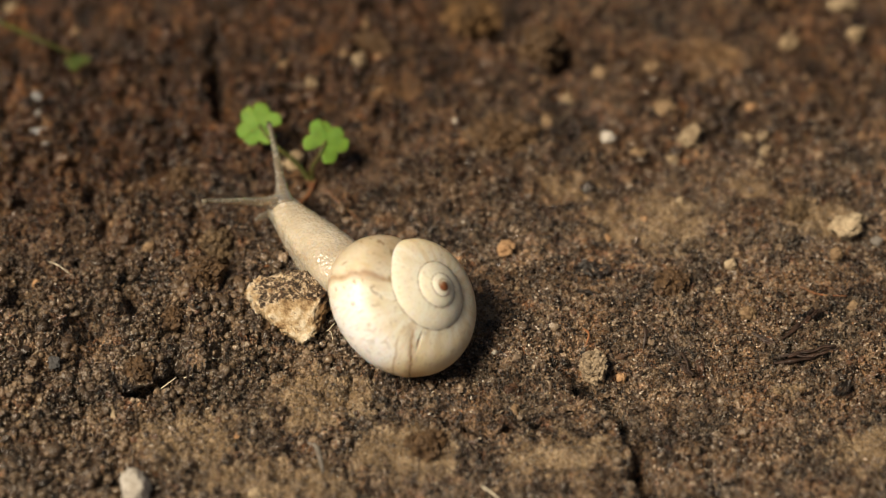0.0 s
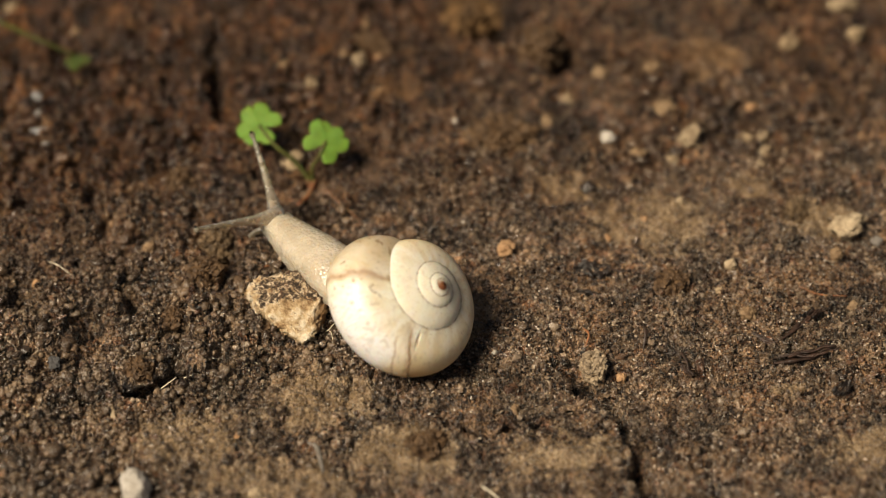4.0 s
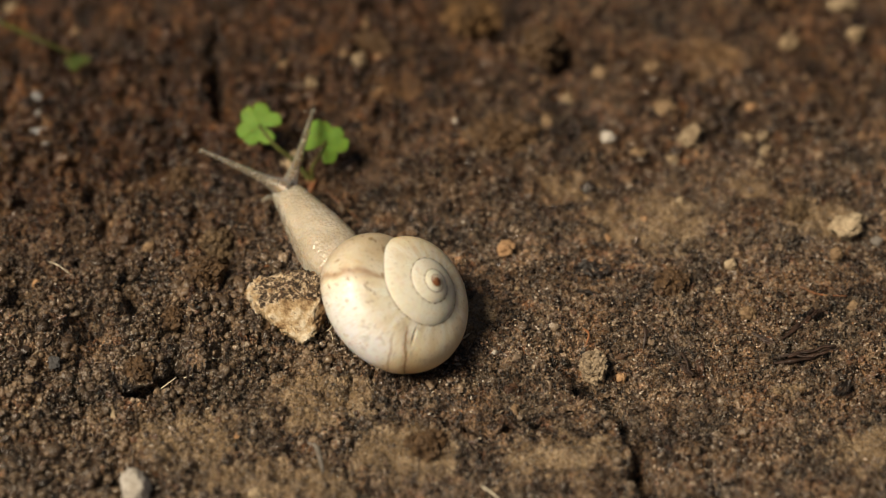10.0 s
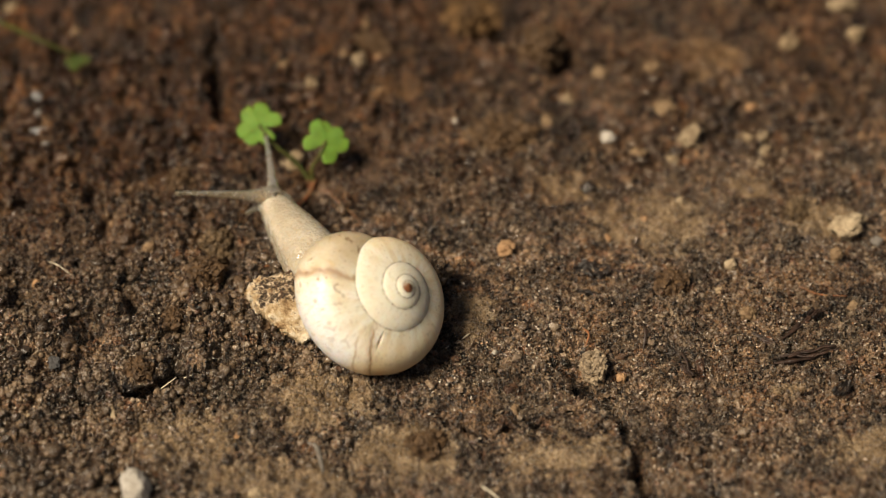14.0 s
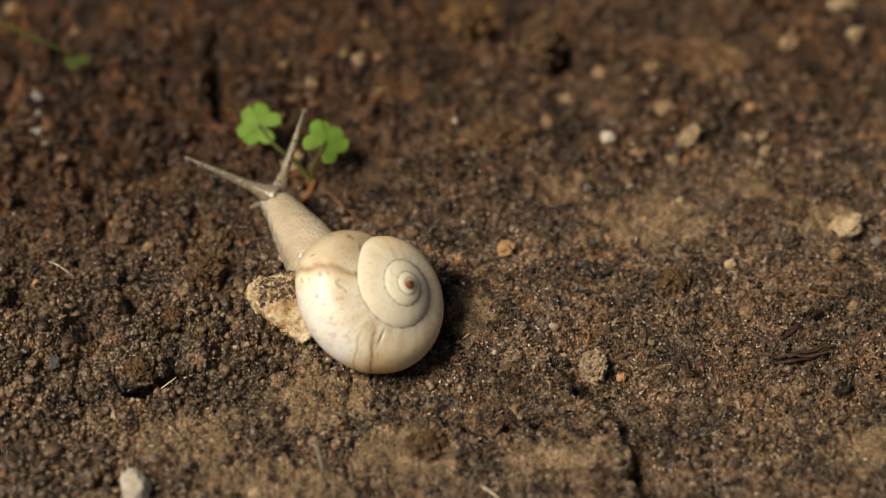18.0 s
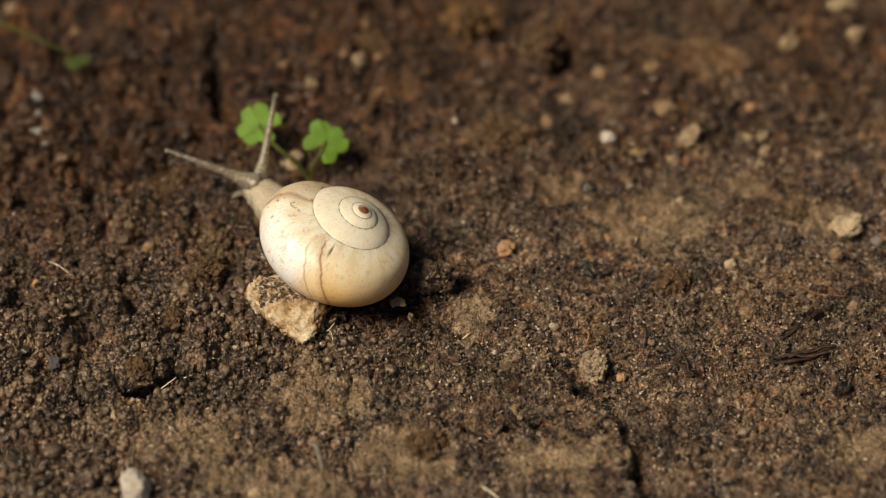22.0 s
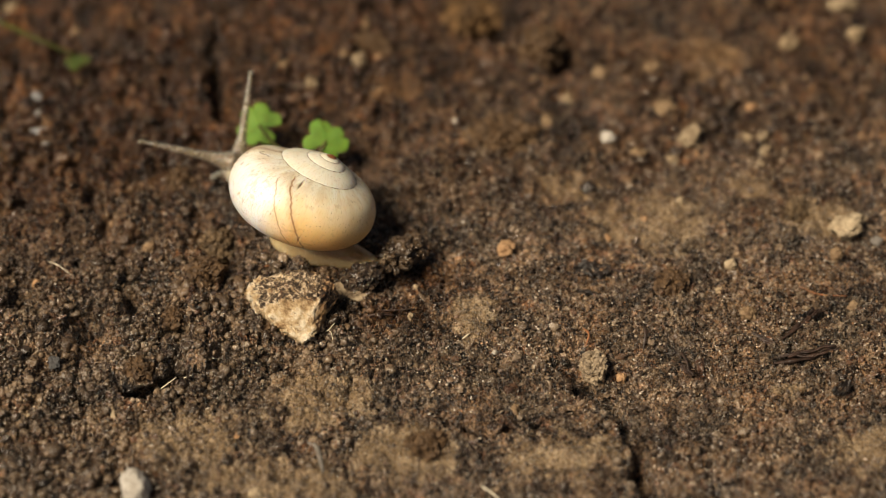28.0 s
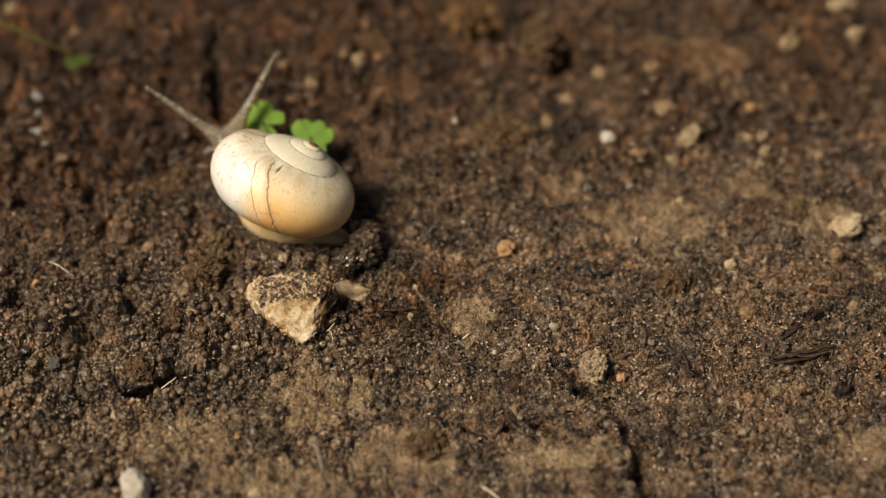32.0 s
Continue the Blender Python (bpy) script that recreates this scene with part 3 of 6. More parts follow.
def build_shell(parent):
    base = shell_profile()
    n_top, n_low = 22, len(base)
    nth = int(112 * MOUTH_TURNS)
    th = np.concatenate([np.linspace(-2 * math.pi * MOUTH_TURNS, -2 * math.pi, nth - 112)[:-1], np.linspace(-2 * math.pi, LIP, 900)])
    nth = len(th)

    def size(a):
        """The whorl's size: it opens faster in the spire than in the last turn."""
        t = a / (2 * math.pi)
        return np.where(t > -1, GROW**t, GROW ** np.minimum(t, -1).clip(-1) * SPIRE ** np.minimum(t + 1, 0))

    near = np.clip((th + 0.5) / 1.1, 0, 1)  # the mouth narrows and dips
    s, before = size(th) * (1 - 0.33 * near**1.5), size(th - 2 * math.pi)
    p1 = np.array((RC + RA * math.cos(SEAM), -ZC + RB * math.sin(SEAM)))
    p0 = before[:, None] * p1 * np.array((0.997, 1.0))
    q1 = s[:, None] * p1
    chord = np.linalg.norm(q1 - p0, axis=1)[:, None] * 1.02
    last = np.clip((th + 2 * math.pi) / 2.2, 0, 1)[:, None]
    t0, t1 = np.array((0.93, -0.37)) * chord, (np.array((0.74, -0.67)) * (1 - last) + np.array((0.622, -0.783)) * last) * chord
    TH, G = np.meshgrid(th, base[:, 2], indexing="ij")
    r, z = s[:, None] * base[None, :, 0], s[:, None] * base[None, :, 1]
    for k in range(n_top):
        u = k / (n_top - 1)
        p = p0 * (2 * u**3 - 3 * u**2 + 1) + t0 * (u**3 - 2 * u**2 + u) + q1 * (3 * u**2 - 2 * u**3) + t1 * (u**3 - u**2)
        r[:, k], z[:, k] = p[:, 0], p[:, 1]
    prof = base
    z -= (1.2 * near**2)[:, None]
    # growth ridges, the healed break across the last whorl and its notch
    line = -1.74 - 0.36 * (1.25 - G)
    line = line + 0.03 * np.sin(G * 7.0) + 0.015 * np.sin(G * 17.0)
    on = np.clip((1.32 - G) * 6, 0, 1) * np.clip((G + 0.75) * 4, 0, 1)
    scar = np.exp(-((TH - line) / 0.012) ** 2) * on * (0.8 + 0.2 * np.sin(G * 9))
    scar2 = np.exp(-((TH - line - 0.27 - 0.02 * np.sin(G * 11)) / 0.010) ** 2) * on * np.clip((0.95 - G) * 4, 0, 1) * 0.7
    notch = np.exp(-((TH + 1.97 + 0.1 * (1.1 - G)) / 0.020) ** 2) * np.exp(-((G - 1.08) / 0.16) ** 2)
    step = 0.05 * np.clip((TH - line) / 0.10, -1, 1) * np.exp(-((TH - line) / 0.30) ** 2) * on
    rib = 0.0015 * np.sin(TH * 61 + 3 * np.sin(TH * 7)) * np.sin(TH * 23 + 1) + 0.006 * np.sin(TH * 17 + 2 * G)
    push = step - 0.06 * scar - 0.03 * scar2 - 0.17 * notch + rib * s[:, None]
    r = r + push * np.cos(G)
    z = z + push * np.sin(G)
    x, y = r * np.cos(-TH), r * np.sin(-TH)
    broken = 0.5 + 0.5 * np.sin(TH * 47) * np.sin(TH * 29 + 1.3)
    seam = np.hypot(r - r[:, :1], z - z[:, :1]) + 0.14 * (1 - broken)
    tip = np.clip((0.090 - s[:, None] + 0 * TH) / 0.02, 0, 1)
    verts = np.stack([x, y, z], -1).reshape(-1, 3) * MM * 0.998
    me = mesh_of("shell", verts, grid_faces(nth, prof.shape[0]), True, turn=TH, girth=G,
                 scar=np.clip(notch * 0.9, 0, 1), seam=seam, tip=tip)
    return part("shell", me, SHELL, parent, "cream coiled shell with brown growth lines and a healed crack")


def build_body_piece(name, parent, stations, material, label="", sides=30, skirt=1.0):
    """A soft body piece along -x from its front. Stations: distance, half width, height over the middle, depth under it."""
    st = np.array(stations, float)
    d = np.linspace(st[0, 0], st[-1, 0], 46)
    w, up, dn = (np.interp(d, st[:, 0], st[:, i]) for i in (1, 2, 3))
    rows = []
    for i in range(len(d)):
        for k in range(sides):
            a = 2 * math.pi * k / sides
            c, s_ = math.cos(a), math.sin(a)
            flare = 1 + skirt * (0.16 * max(0.0, -s_) ** 2 * (1 - abs(c)) + (0.14 if s_ < -0.25 else 0.0) * abs(c))
            wave = 1 + 0.010 * skirt * math.sin(d[i] * 4.1 + k) * (1 if s_ < 0 else 0.25)
            rows.append((-d[i], w[i] * c * flare * wave, (up[i] if s_ > 0 else dn[i]) * s_))
    n = len(rows)
    rows += [(-d[0] + 0.02, 0, 0), (-d[-1], 0, 0)]
    faces = [tuple(f) for f in grid_faces(len(d), sides, True)]
    for k in range(sides):
        faces.append(((k + 1) % sides, k, n))
        faces.append((n - sides + k, n - sides + (k + 1) % sides, n + 1))
    me = bpy.data.meshes.new(name)
    me.from_pydata([Vector(v) * MM for v in rows], [], faces)
    bm = bmesh.new()
    bm.from_mesh(me)
    bmesh.ops.recalc_face_normals(bm, faces=bm.faces)
    bpy.data.meshes.remove(me)
    return part(name, bm, material, parent, label)


def build_snail():
    root = tagged(new("snail"), "cream-shelled garden snail with pale grey-beige body crawling over soil", "snail")
    shell = build_shell(root)
    neck = build_body_piece("neck", root, [(-0.5, 0.9, 0.6, 0.8), (0, 1.4, 1.15, 1.5), (1.5, 1.8, 1.5, 2.2), (4, 2.3, 1.9, 2.9), (7, 2.85, 2.2, 3.2), (10, 3.25, 2.3, 3.2), (13, 3.0, 1.9, 2.6), (15, 1.2, 0.8, 1.0)], FLESH, "wet beige neck with fine grainy skin")
    head = build_body_piece("head", root, [(-1.5, 0.15, 0.1, 0.15), (-1.2, 0.75, 0.45, 0.9), (-0.6, 1.3, 0.8, 1.5), (0.2, 1.65, 1.08, 1.8), (1.2, 1.8, 1.2, 2.0), (2.4, 1.6, 1.1, 1.9), (3.6, 0.8, 0.5, 1.0)], FLESH, "rounded beige head")
    for side in (-1, 1):
        part("lower_feeler", tube("lower_feeler", bend([(0.2, 0.9 * side, -0.9), (0.9, 1.7 * side, -1.3), (1.3, 2.3 * side, -1.9)], 5), [0.5, 0.46, 0.42, 0.38, 0.34, 0.31, 0.29, 0.27, 0.26, 0.25, 0.18], 12), FEELER, head)
    feelers = []
    for side in (-1, 1):
        line, radii = [], []
        for k in range(25):
            u = k / 24
            d = 10.4 * (1 - u)
            line.append((-d, 0.12 * side * math.sin(u * 2.6), 0.16 * math.sin(u * 3.0)))
            radii.append((0.19 + 0.044 * d + 0.62 * max(0.0, (d - 6.8) / 3.2) ** 1.7))
        f = part("eye_feeler", tube("eye_feeler", line, radii, 16), FEELER, root, "long translucent grey-beige feeler")
        bulb = lump("bulb", (0.36, 0.34, 0.34), 5 + side, 0.05, 3, 0, 0.01)
        bulb.transform(Matrix.Translation((0.0, 0.12 * side * math.sin(2.6) * MM, -0.38 * MM)))
        b = part("bulb", bulb, FEELER, f)
        eye = lump("eye", (0.15, 0.15, 0.15), 8, 0.02, 2, 0, 0)
        eye.transform(Matrix.Translation((0.20 * MM, -0.05 * side * MM, 0.14 * MM)))
        part("eye", eye, EYE_BLACK, f, "tiny black eye")
        feelers.append(f)
    foot = build_body_piece("foot", root, [(-0.25, 0.15, 0.15, 0.15), (0, 0.6, 0.5, 0.4), (0.5, 0.9, 0.8, 0.5), (1.5, 1.25, 1.15, 0.6), (3.0, 1.6, 1.5, 0.7), (5, 2.1, 2.1, 0.8), (7, 3.0, 2.7, 0.8), (9.5, 2.9, 2.8, 0.8), (11.5, 2.2, 2.0, 0.7), (13, 0.8, 0.7, 0.4)], FOOT, "translucent yellowish-beige foot with a pointed tail", skirt=0.25)
    for v in foot.data.vertices:
        v.co.x = -v.co.x
    foot.data.flip_normals()
    return root, shell, neck, head, feelers, foot


snail, snail_shell, snail_neck, snail_head, snail_feelers, snail_foot = build_snail()


# ---- the crusted stone beside the snail ----
def build_stone():
    corners = [(-4.9, 1.2, 2.2), (-3.8, 2.6, 3.0), (-3.9, 0.2, 0.6), (0.4, 3.0, 3.9), (2.6, 3.0, 3.7), (4.6, 1.8, 3.0), (4.9, 0.8, 1.4),
               (2.7, -1.4, 2.9), (-1.0, -0.6, 3.3), (-2.4, -0.9, 2.3), (-1.8, -2.4, 0.8), (1.5, -4.9, 0.4), (2.4, -4.4, 0.9), (3.4, -2.2, 0.3),
               (-4.2, 1.0, -1), (0, 3.4, -1), (4.2, 2.0, -1), (1.5, -4.2, -1), (-1.8, -2.0, -1)]
    bm = bmesh.new()
    for c in corners:
        bm.verts.new(Vector(c))
    res = bmesh.ops.convex_hull(bm, input=bm.verts[:])
    bmesh.ops.delete(bm, geom=[g for g in res["geom_interior"] if isinstance(g, bmesh.types.BMVert)], context="VERTS")
    bmesh.ops.triangulate(bm, faces=bm.faces[:])
    for _ in range(4):
        bmesh.ops.subdivide_edges(bm, edges=[e for e in bm.edges if e.calc_length() > 0.17], cuts=1, use_grid_fill=True)
        bmesh.ops.triangulate(bm, faces=bm.faces[:])
    bmesh.ops.smooth_vert(bm, verts=bm.verts[:], factor=0.5, use_axis_x=True, use_axis_y=True, use_axis_z=True)
    bm.normal_update()
    moved = []
    for v in bm.verts:
        n1 = noise.fractal(v.co * 0.9, 1.0, 2.0, 4)
        n2 = noise.fractal(v.co * 3.2 + Vector((9, 2, 5)), 0.9, 2.0, 3)
        n3 = noise.fractal(v.co * 7.5 + Vector((3, 8, 1)), 0.8, 2.0, 2)
        crease = max(0.0, 0.13 - abs(noise.noise(v.co * 0.75 + Vector((4, 7, 2)))))
        moved.append(v.co + v.normal * (-2.0 * crease + 0.12 + 0.16 * n1 + 0.30 * n2 + 0.26 * n3 - 0.5 * max(0.0, n2 - 0.1) - 0.10))
    crust = []
    for v, p in zip(bm.verts, moved):
        crust.append((0.88 if v.normal.z > 0.40 and p.y > -0.9 else 0.08) - 0.35 * (p.x < -3.2) + 0.25 * (p.x > 3.4))
        v.co = Vector((p.x, p.y, 0.82 * p.z)) * MM
    me = bpy.data.meshes.new("stone")
    bm.to_mesh(me)
    bm.free()
    a = me.attributes.new("crust", "FLOAT", "POINT")
    a.data.foreach_set("value", crust)
    me.polygons.foreach_set("use_smooth", [True] * len(me.polygons))
    x, y = (-16.0, -9.7)
    return thing("stone", me, LICHEN, "small pale limestone with blackened crust half sunk in soil", "stone", pose(x * MM, (y - 0.7) * MM, (top(x, y) + 0.1) * MM))


stone = build_stone()


# ---- pebbles and clods: place, half widths (mm), kind ----
def pebble(at, size, material, label, seed, turn=0, facet=0.85, sunk=0.46, name="pebble", group="pebbles in the soil", rough=0.16, sub=3):
    size = tuple((1.18 if name == "clod" else 0.82) * v for v in size) if name in ("pebble", "clod") else size
    me = clump(name, size, seed, 0.14 * size[0] + 0.15, 170) if name == "clod" else lump(name, size, seed, rough + 0.30, max(sub, 4), facet, 0.13)
    x, y = at
    z = max(top(x, y), top(x, y - size[1] * 0.6)) - 2 * size[2] * min(0.6, sunk + (0.08 if name == "pebble" else 0))
    return thing(name, me, material, label, name.replace("_", " "), pose(x * MM, y * MM, z * MM, 0, 0, turn), group)


pebble((-30.3, -34.0), (2.0, 2.4, 1.9), WHITE, "smooth greyish-white pebble on granular soil", 5, 10, 0.85, 0.15, rough=-0.10, sub=4)
pebble((44.3, 2.7), (2.6, 1.7, 1.5), PALE, "rough pale cream pebble on soil", 2, 28, 0.4, 0.15, rough=0.3)
pebble((31.1, -2.0), (0.8, 0.9, 0.8), PALE, "small angular cream pebble", 3, 0, 0.9, 0.2)
pebble((47.4, 1.0), (0.75, 0.8, 0.7), GREY, "small angular light grey pebble", 4, 30, 0.9, 0.2)
pebble((42.6, -1.3), (0.9, 0.9, 0.8), TAN, "small tan pebble on brown soil", 5, 0, 0.4, 0.25)
pebble((18.8, 17.4), (0.95, 0.9, 0.8), WHITE, "small white pebble on brown soil", 6, 0, 0.4, 0.15)
pebble((28.2, 17.9), (1.9, 1.3, 1.2), DULL, "elongated pale grey pebble", 7, 35, 0.4, 0.15, rough=0.25)
pebble((26.0, 14.9), (0.8, 0.7, 0.6), DULL, "small pale pebble on brown soil", 8)
pebble((34.5, 18.3), (1.1, 1.0, 0.9), DULL, "small cream pebble on brown soil", 9)
pebble((36.6, 18.8), (0.9, 0.8, 0.8), DULL, "small cream pebble on brown soil", 10)
pebble((36.5, 16.2), (0.8, 1.0, 0.8), DULL, "small cream pebble on brown soil", 11)
pebble((35.8, 13.8), (0.6, 0.6, 0.5), DULL, "small cream pebble on brown soil", 12)
pebble((49.2, 35.8), (1.3, 1.2, 1.2), DULL, "rounded cream pebble on brown soil", 13, 0, 0.3, 0.15)
pebble((41.0, 34.5), (1.4, 1.1, 1.0), DULL, "rounded cream pebble on brown soil", 14, 20, 0.4, 0.2)
pebble((48.6, 42.1), (2.2, 1.2, 1.2), DULL, "flat pale pebble on brown soil", 15, 0, 0.4, 0.2)
pebble((24.6, 30.2), (1.1, 1.1, 1.0), TAN, "small tan pebble on brown soil", 16)
pebble((18.5, 29.8), (1.2, 1.0, 0.9), TAN, "small tan pebble on brown soil", 17)
pebble((25.5, 22.7), (1.6, 1.4, 0.8), TAN, "flat grey-tan pebble on brown soil", 18)
pebble((35.7, 23.2), (0.8, 0.8, 0.7), ORANGE, "small orange-tan pebble on brown soil", 19)
pebble((-9.4, 38.0), (1.0, 1.0, 0.9), TAN, "small tan pebble on brown soil", 20)
pebble((-9.8, 29.9), (1.05, 1.1, 1.0), DULL, "rounded pale orange pebble", 21, 0, 0.3, 0.2)
pebble((-7.7, 31.4), (0.6, 0.6, 0.6), ORANGE, "small reddish pebble on brown soil", 22)
pebble((-15.3, 26.1), (0.85, 0.9, 0.8), DULL, "small cream pebble on brown soil", 23, 0, 0.3, 0.2)
pebble((-11.7, 30.5), (0.55, 0.5, 0.5), TAN, "small tan pebble on brown soil", 24)
pebble((-18.7, 29.5), (0.7, 0.7, 0.6), TAN, "small tan pebble on brown soil", 25)
pebble((-16.6, 13.8), (1.4, 1.2, 1.2), PALE, "pale pebble beside the clover stems", 26, 0, 0.3, 0.15)
pebble((-18.2, 13.6), (0.6, 0.6, 0.5), DULL, "small pale pebble on brown soil", 27)
pebble((6.8, 0.1), (1.3, 1.3, 0.6), ORANGE, "flat orange-pink pebble on brown soil", 28, 20, 0.9, 0.05, rough=0.2)
pebble((32.3, -9.4), (1.1, 1.0, 0.9), TAN, "rough tan pebble on brown soil", 29, 0, 0.5, 0.25)
pebble((18.4, -19.0), (0.6, 0.7, 0.6), ORANGE, "small amber pebble on brown soil", 30, 0, 0.3, 0.1)
pebble((-9.8, -6.6), (2.2, 1.6, 0.9), DULL, "flat tan pebble beside the crusted stone", 31, 0, 0.4, 0.35)
pebble((-3.4, -10.5), (0.5, 0.5, 0.5), PALE, "small yellowish pebble on brown soil", 32)
pebble((7.4, -23.1), (0.65, 0.8, 0.9), TAN, "small tan pebble on brown soil", 33)
pebble((-33.5, -23.7), (0.4, 0.9, 0.8), PALE, "slim cream pebble on brown soil", 34, 20)
pebble((-43.7, -4.7), (0.75, 0.75, 0.7), ORANGE, "small orange pebble on brown soil", 35)
pebble((-44.3, 37.2), (0.9, 0.8, 0.8), TAN, "small tan pebble on brown soil", 36)
pebble((-42.9, 27.4), (0.9, 1.0, 0.9), TAN, "small brown pebble on brown soil", 37)
pebble((-35.1, -5.5), (0.5, 0.5, 0.5), ORANGE, "small red-brown pebble on brown soil", 38)
pebble((-32.1, 1.0), (0.85, 0.95, 0.8), TAN, "rounded tan pebble on brown soil", 39)
pebble((-24.2, -12.3), (0.42, 0.42, 0.4), WHITE, "tiny white pebble on brown soil", 40)
pebble((-18.6, -34.3), (0.9, 0.8, 0.7), PALE, "small cream pebble on brown soil", 41)
pebble((-20.7, -27.0), (0.5, 0.5, 0.5), ORANGE, "tiny amber pebble on brown soil", 42)
pebble((-40.2, -17.3), (0.75, 1.1, 0.4), SLATE, "smooth dark grey seed-shaped pebble", 43, 0, 0.1, 0.2)
pebble((-42.4, -24.1), (0.5, 0.6, 0.6), PALE, "small cream pebble on brown soil", 44)
pebble((29.6, -5.9), (0.5, 0.5, 0.5), PALE, "small pale pebble on brown soil", 45)
pebble((43.8, -8.0), (0.8, 0.7, 0.6), TAN, "small tan pebble on brown soil", 46)
pebble((5.4, -16.2), (0.36, 0.36, 0.34), WHITE, "tiny white pebble on brown soil", 47)
pebble((8.0, -5.6), (0.36, 0.34, 0.34), PALE, "tiny cream pebble on brown soil", 48)
pebble((-2.9, -5.3), (0.42, 0.38, 0.36), PALE, "tiny cream pebble on brown soil", 49)
pebble((26.3, 7.9), (0.55, 0.6, 0.5), PALE, "small cream pebble on brown soil", 50)
pebble((22.2, 5.4), (0.5, 0.6, 0.5), ORANGE, "small amber pebble on brown soil", 51)
pebble((18.1, 2.6), (0.5, 0.55, 0.5), ORANGE, "small pink-tan pebble on brown soil", 52)
pebble((1.4, 19.5), (0.45, 0.4, 0.4), WHITE, "tiny white pebble on brown soil", 53)
pebble((14.5, 25.4), (0.8, 0.8, 0.7), DULL, "small pale pebble on brown soil", 54)
pebble((11.9, 20.7), (0.9, 0.9, 0.8), TAN, "small tan pebble on brown soil", 55)
pebble((22.0, 15.7), (1.2, 0.8, 0.7), TAN, "small tan pebble on brown soil", 56)
pebble((-52.1, 40.4), (1.0, 1.2, 0.8), DULL, "pale pebble on brown soil", 57)

CLODS = "clods of soil"
pebble((-24.5, 1.1), (1.9, 2.0, 2.0), CLOD_GREY, "upright grey-brown clod beside a crack", 61, 20, 0.7, 0.1, "clod", CLODS, 0.25)
pebble((-25.5, -4.2), (2.0, 1.6, 1.2), CLOD, "brown clod of soil", 62, 0, 0.4, 0.25, "clod", CLODS, 0.3)
pebble((15.6, -17.5), (1.5, 1.7, 1.6), CLOD_TAN, "rough tan clod at the head of a crack", 63, 10, 0.3, -0.15, "clod", CLODS, 0.35)
pebble((11.5, 33.1), (2.7, 3.0, 2.6), CLOD, "large dark grey-brown clod", 64, 0, 0.4, 0.3, "clod", CLODS, 0.3)
pebble((3.3, 40.2), (3.6, 2.6, 1.9), CLOD_ORANGE, "large rust-orange clod on brown soil", 65, 0, 0.3, 0.2, "clod", CLODS, 0.3)
pebble((-8.3, 33.3), (2.4, 0.7, 0.8), CLOD, "narrow brown clod on brown soil", 66, -35, 0.3, 0.2, "clod", CLODS, 0.3)
pebble((6.8, 17.8), (3.4, 2.6, 1.1), CLOD, "flat tan clod on brown soil", 67, 0, 0.4, 0.35, "clod", CLODS, 0.2)
pebble((24.6, -5.1), (1.8, 1.6, 1.2), CLOD, "brown clod of soil", 68, 0, 0.4, 0.3, "clod", CLODS, 0.3)
pebble((39.2, 6.5), (1.3, 1.3, 1.4), CLOD_GREY, "small dark clod on brown soil", 69, 0, 0.4, 0.2, "clod", CLODS, 0.3)
pebble((-28.9, -10.1), (1.6, 1.4, 1.2), CLOD, "brown clod of soil", 70, 0, 0.3, 0.3, "clod", CLODS, 0.35)
pebble((-31.5, -18.1), (1.7, 1.2, 1.1), CLOD, "brown clod on a ledge", 71, 0, 0.3, 0.3, "clod", CLODS, 0.35)
pebble((-29.3, 9.9), (1.5, 2.0, 1.3), CLOD, "brown clod of soil", 72, 0, 0.4, 0.3, "clod", CLODS, 0.3)
pebble((-1.9, -28.2), (1.9, 1.8, 1.2), CLOD, "brown clod of soil", 73, 0, 0.3, 0.3, "clod", CLODS, 0.35)
pebble((-18.6, -12.5), (0.9, 0.8, 0.7), CLOD, "small brown clod on brown soil", 74, 0, 0.3, 0.3, "clod", CLODS, 0.35)

# ---- soil dragged along by the tail ----
dark_clod = thing("soil_clod", clump("soil_clod", (3.5, 2.1, 2.1), 84, 0.42, 300, 1.0, 0.6), DAMP, "dark crumbly clod of soil stuck behind the tail", "clod")
wet_clod = thing("wet_clod", clump("wet_clod", (2.6, 1.7, 1.6), 83, 0.42, 220, 1.0, 0.5), WET, "wet shiny black clod of soil", "clod")
pale_crumb = thing("crumb", clump("crumb", (0.9, 0.5, 0.45), 85, 0.26, 26), PALE, "small pale crumb clinging to the tail", "crumb")


